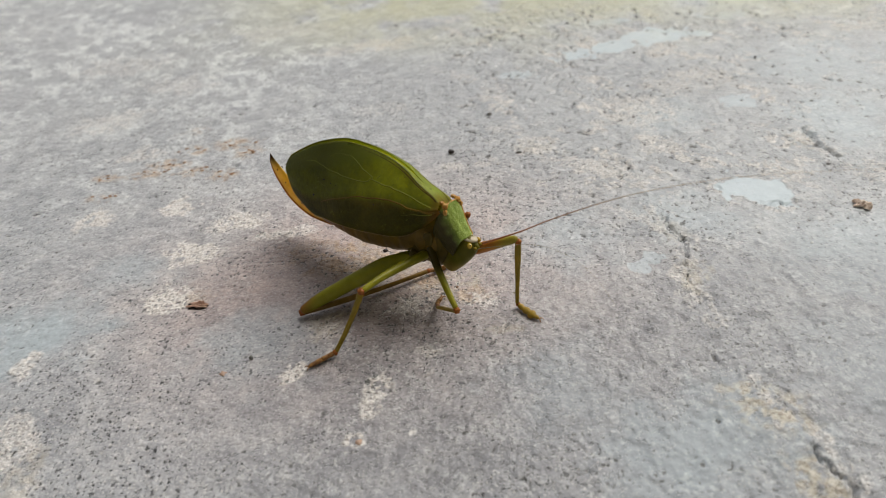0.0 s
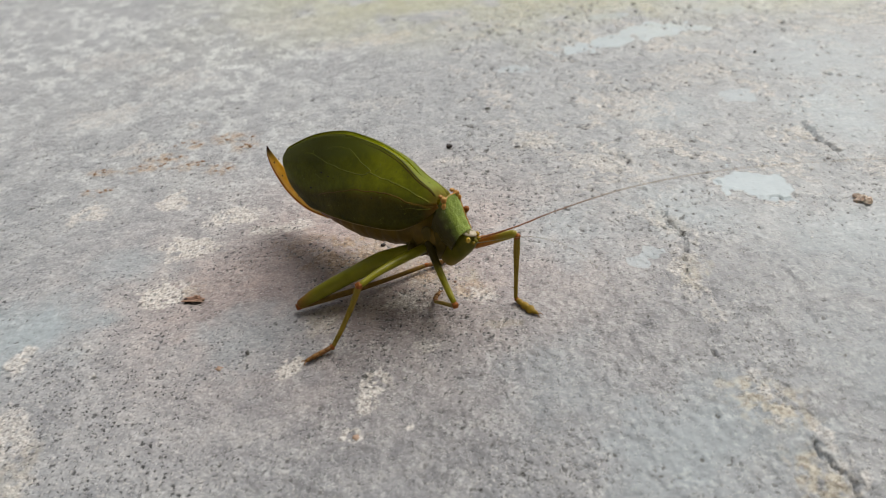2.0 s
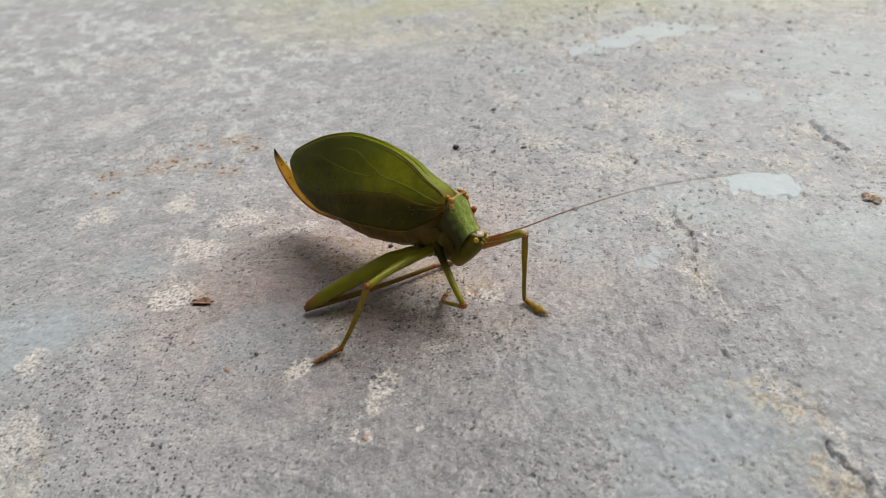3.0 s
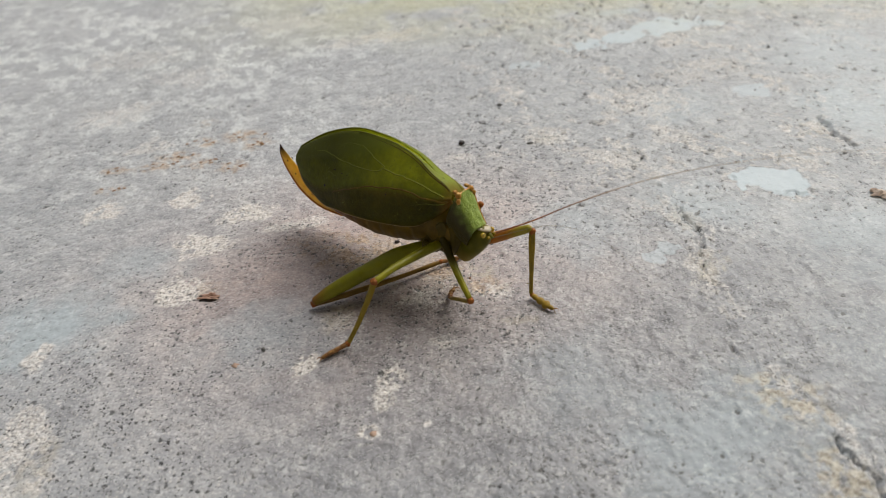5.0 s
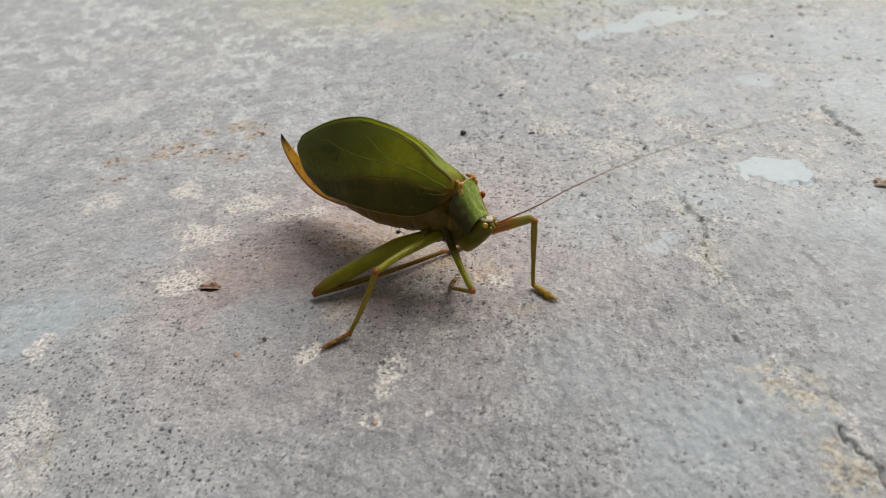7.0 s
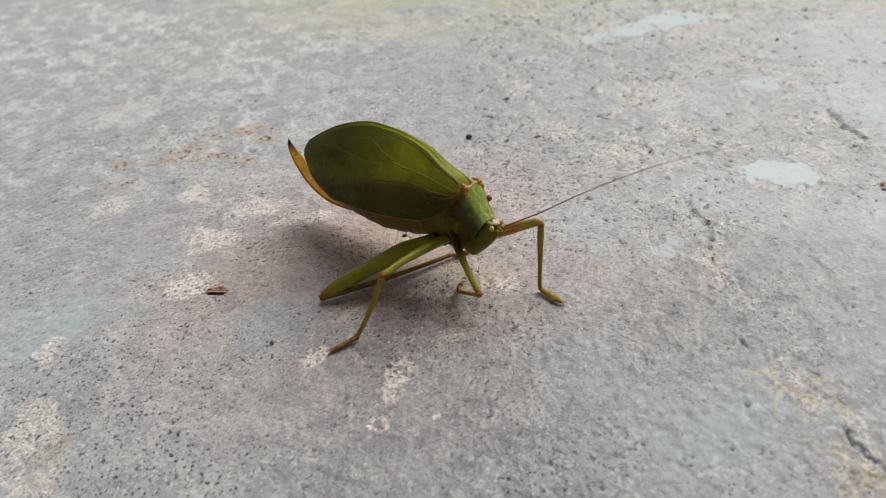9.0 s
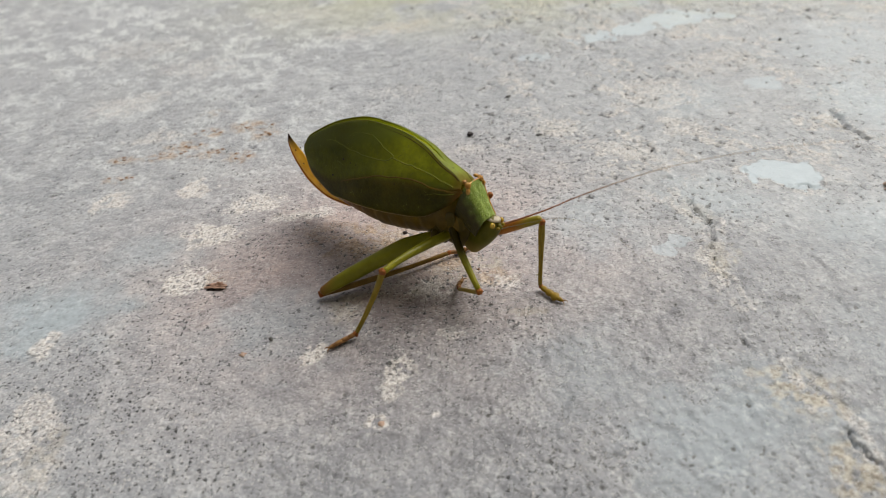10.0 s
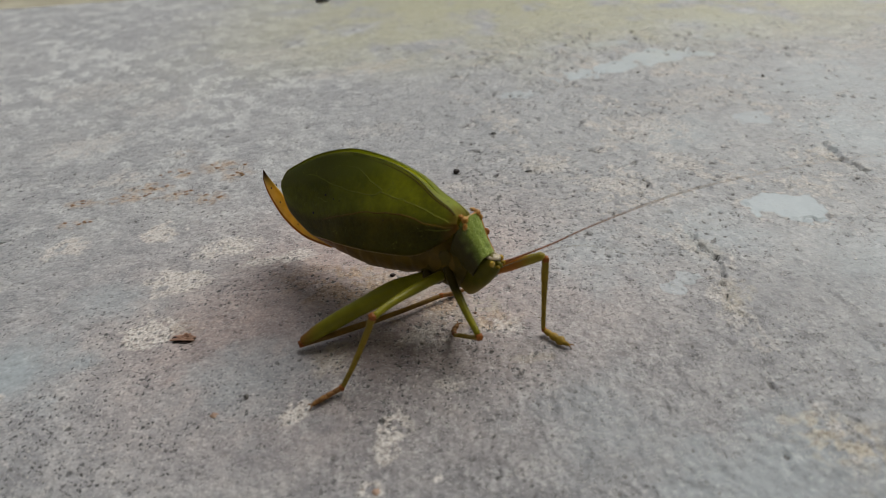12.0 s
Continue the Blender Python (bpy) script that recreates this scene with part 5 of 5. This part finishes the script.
# ---------------------------------------------------------------- movement
def motions():
    # the body bobs a little as it breathes
    bob = [(0, 0.26, 0.03, -0.05), (0.5, 0.76, -0.02, 0.02), (1, 0.31, 0.0, 0.03), (1.5, 0.19, 0.07, -0.01), (2, 0.63, 0.07, -0.05), (2.5, 0.08, 0.01, 0.0), (3, 0.24, 0.04, -0.03), (4, 0.15, 0.0, 0.0),
           (5, 0.08, -0.01, 0.03), (5.5, 0.0, 0.0, 0.0), (6, 0.15, 0.0, 0.02), (6.5, -0.18, 0.06, -0.04), (7, 0.24, 0.01, -0.07), (8, 0.05, 0.0, -0.05), (9, -0.04, 0.02, -0.04), (9.5, -0.02, 0.0, -0.07),
           (10, 0.12, -0.02, 0.01), (10.5, -0.13, -0.05, 0.02), (11, -0.34, -0.03, 0.09), (11.5, 0.28, -0.14, 0.04), (12, 0.11, -0.15, 0.04)]
    hub = Vector((3, 0, 6)) * MM
    walk(katydid, [(t, Matrix.Translation((dx * MM, 0, dz * MM)) @ pose(*BODY_AT) @ Matrix.Translation(hub) @ pose(0, 0, 0, 0, a, 0) @ Matrix.Translation(-hub)) for t, a, dx, dz in bob])
    # the antennae sway
    toward = Vector((0.555, -0.584, 0.592)).normalized()
    sway = [(0, -0.7), (0.5, 1.2), (1, 0.2), (1.5, 0.4), (2, 0.2), (2.5, 0.8), (3, -1.5), (4, -1.0), (5, 0.0), (5.5, 0.0), (6, -0.6), (6.4, 1.6), (7, 5.5), (7.2, 4.8), (8, 4.0),
            (8.8, 2.2), (9.3, 2.6), (9.6, 1.2), (10, 0.3), (10.5, 1.2), (11, 0.2), (11.5, -1.2), (11.8, -0.6), (12, 1.5)]
    walk(left_feeler, [(t, Matrix.Translation(Vector(FEELER_AT) * MM) @ Matrix.Rotation(radians(a), 4, toward)) for t, a in sway])
    sway = [(0, -9), (1.5, -8), (2.5, -5), (3.2, -6), (4.8, -1), (5.5, 0), (6.4, 1), (7, 1), (8, -1), (9, -2), (9.6, -4), (10, -3), (10.5, -5), (11, -4), (11.5, 1), (12, 4)]
    walk(right_feeler, [(t, Matrix.Translation(Vector(RIGHT_FEELER_AT) * MM) @ Matrix.Rotation(radians(a), 4, toward)) for t, a in sway])


motions()
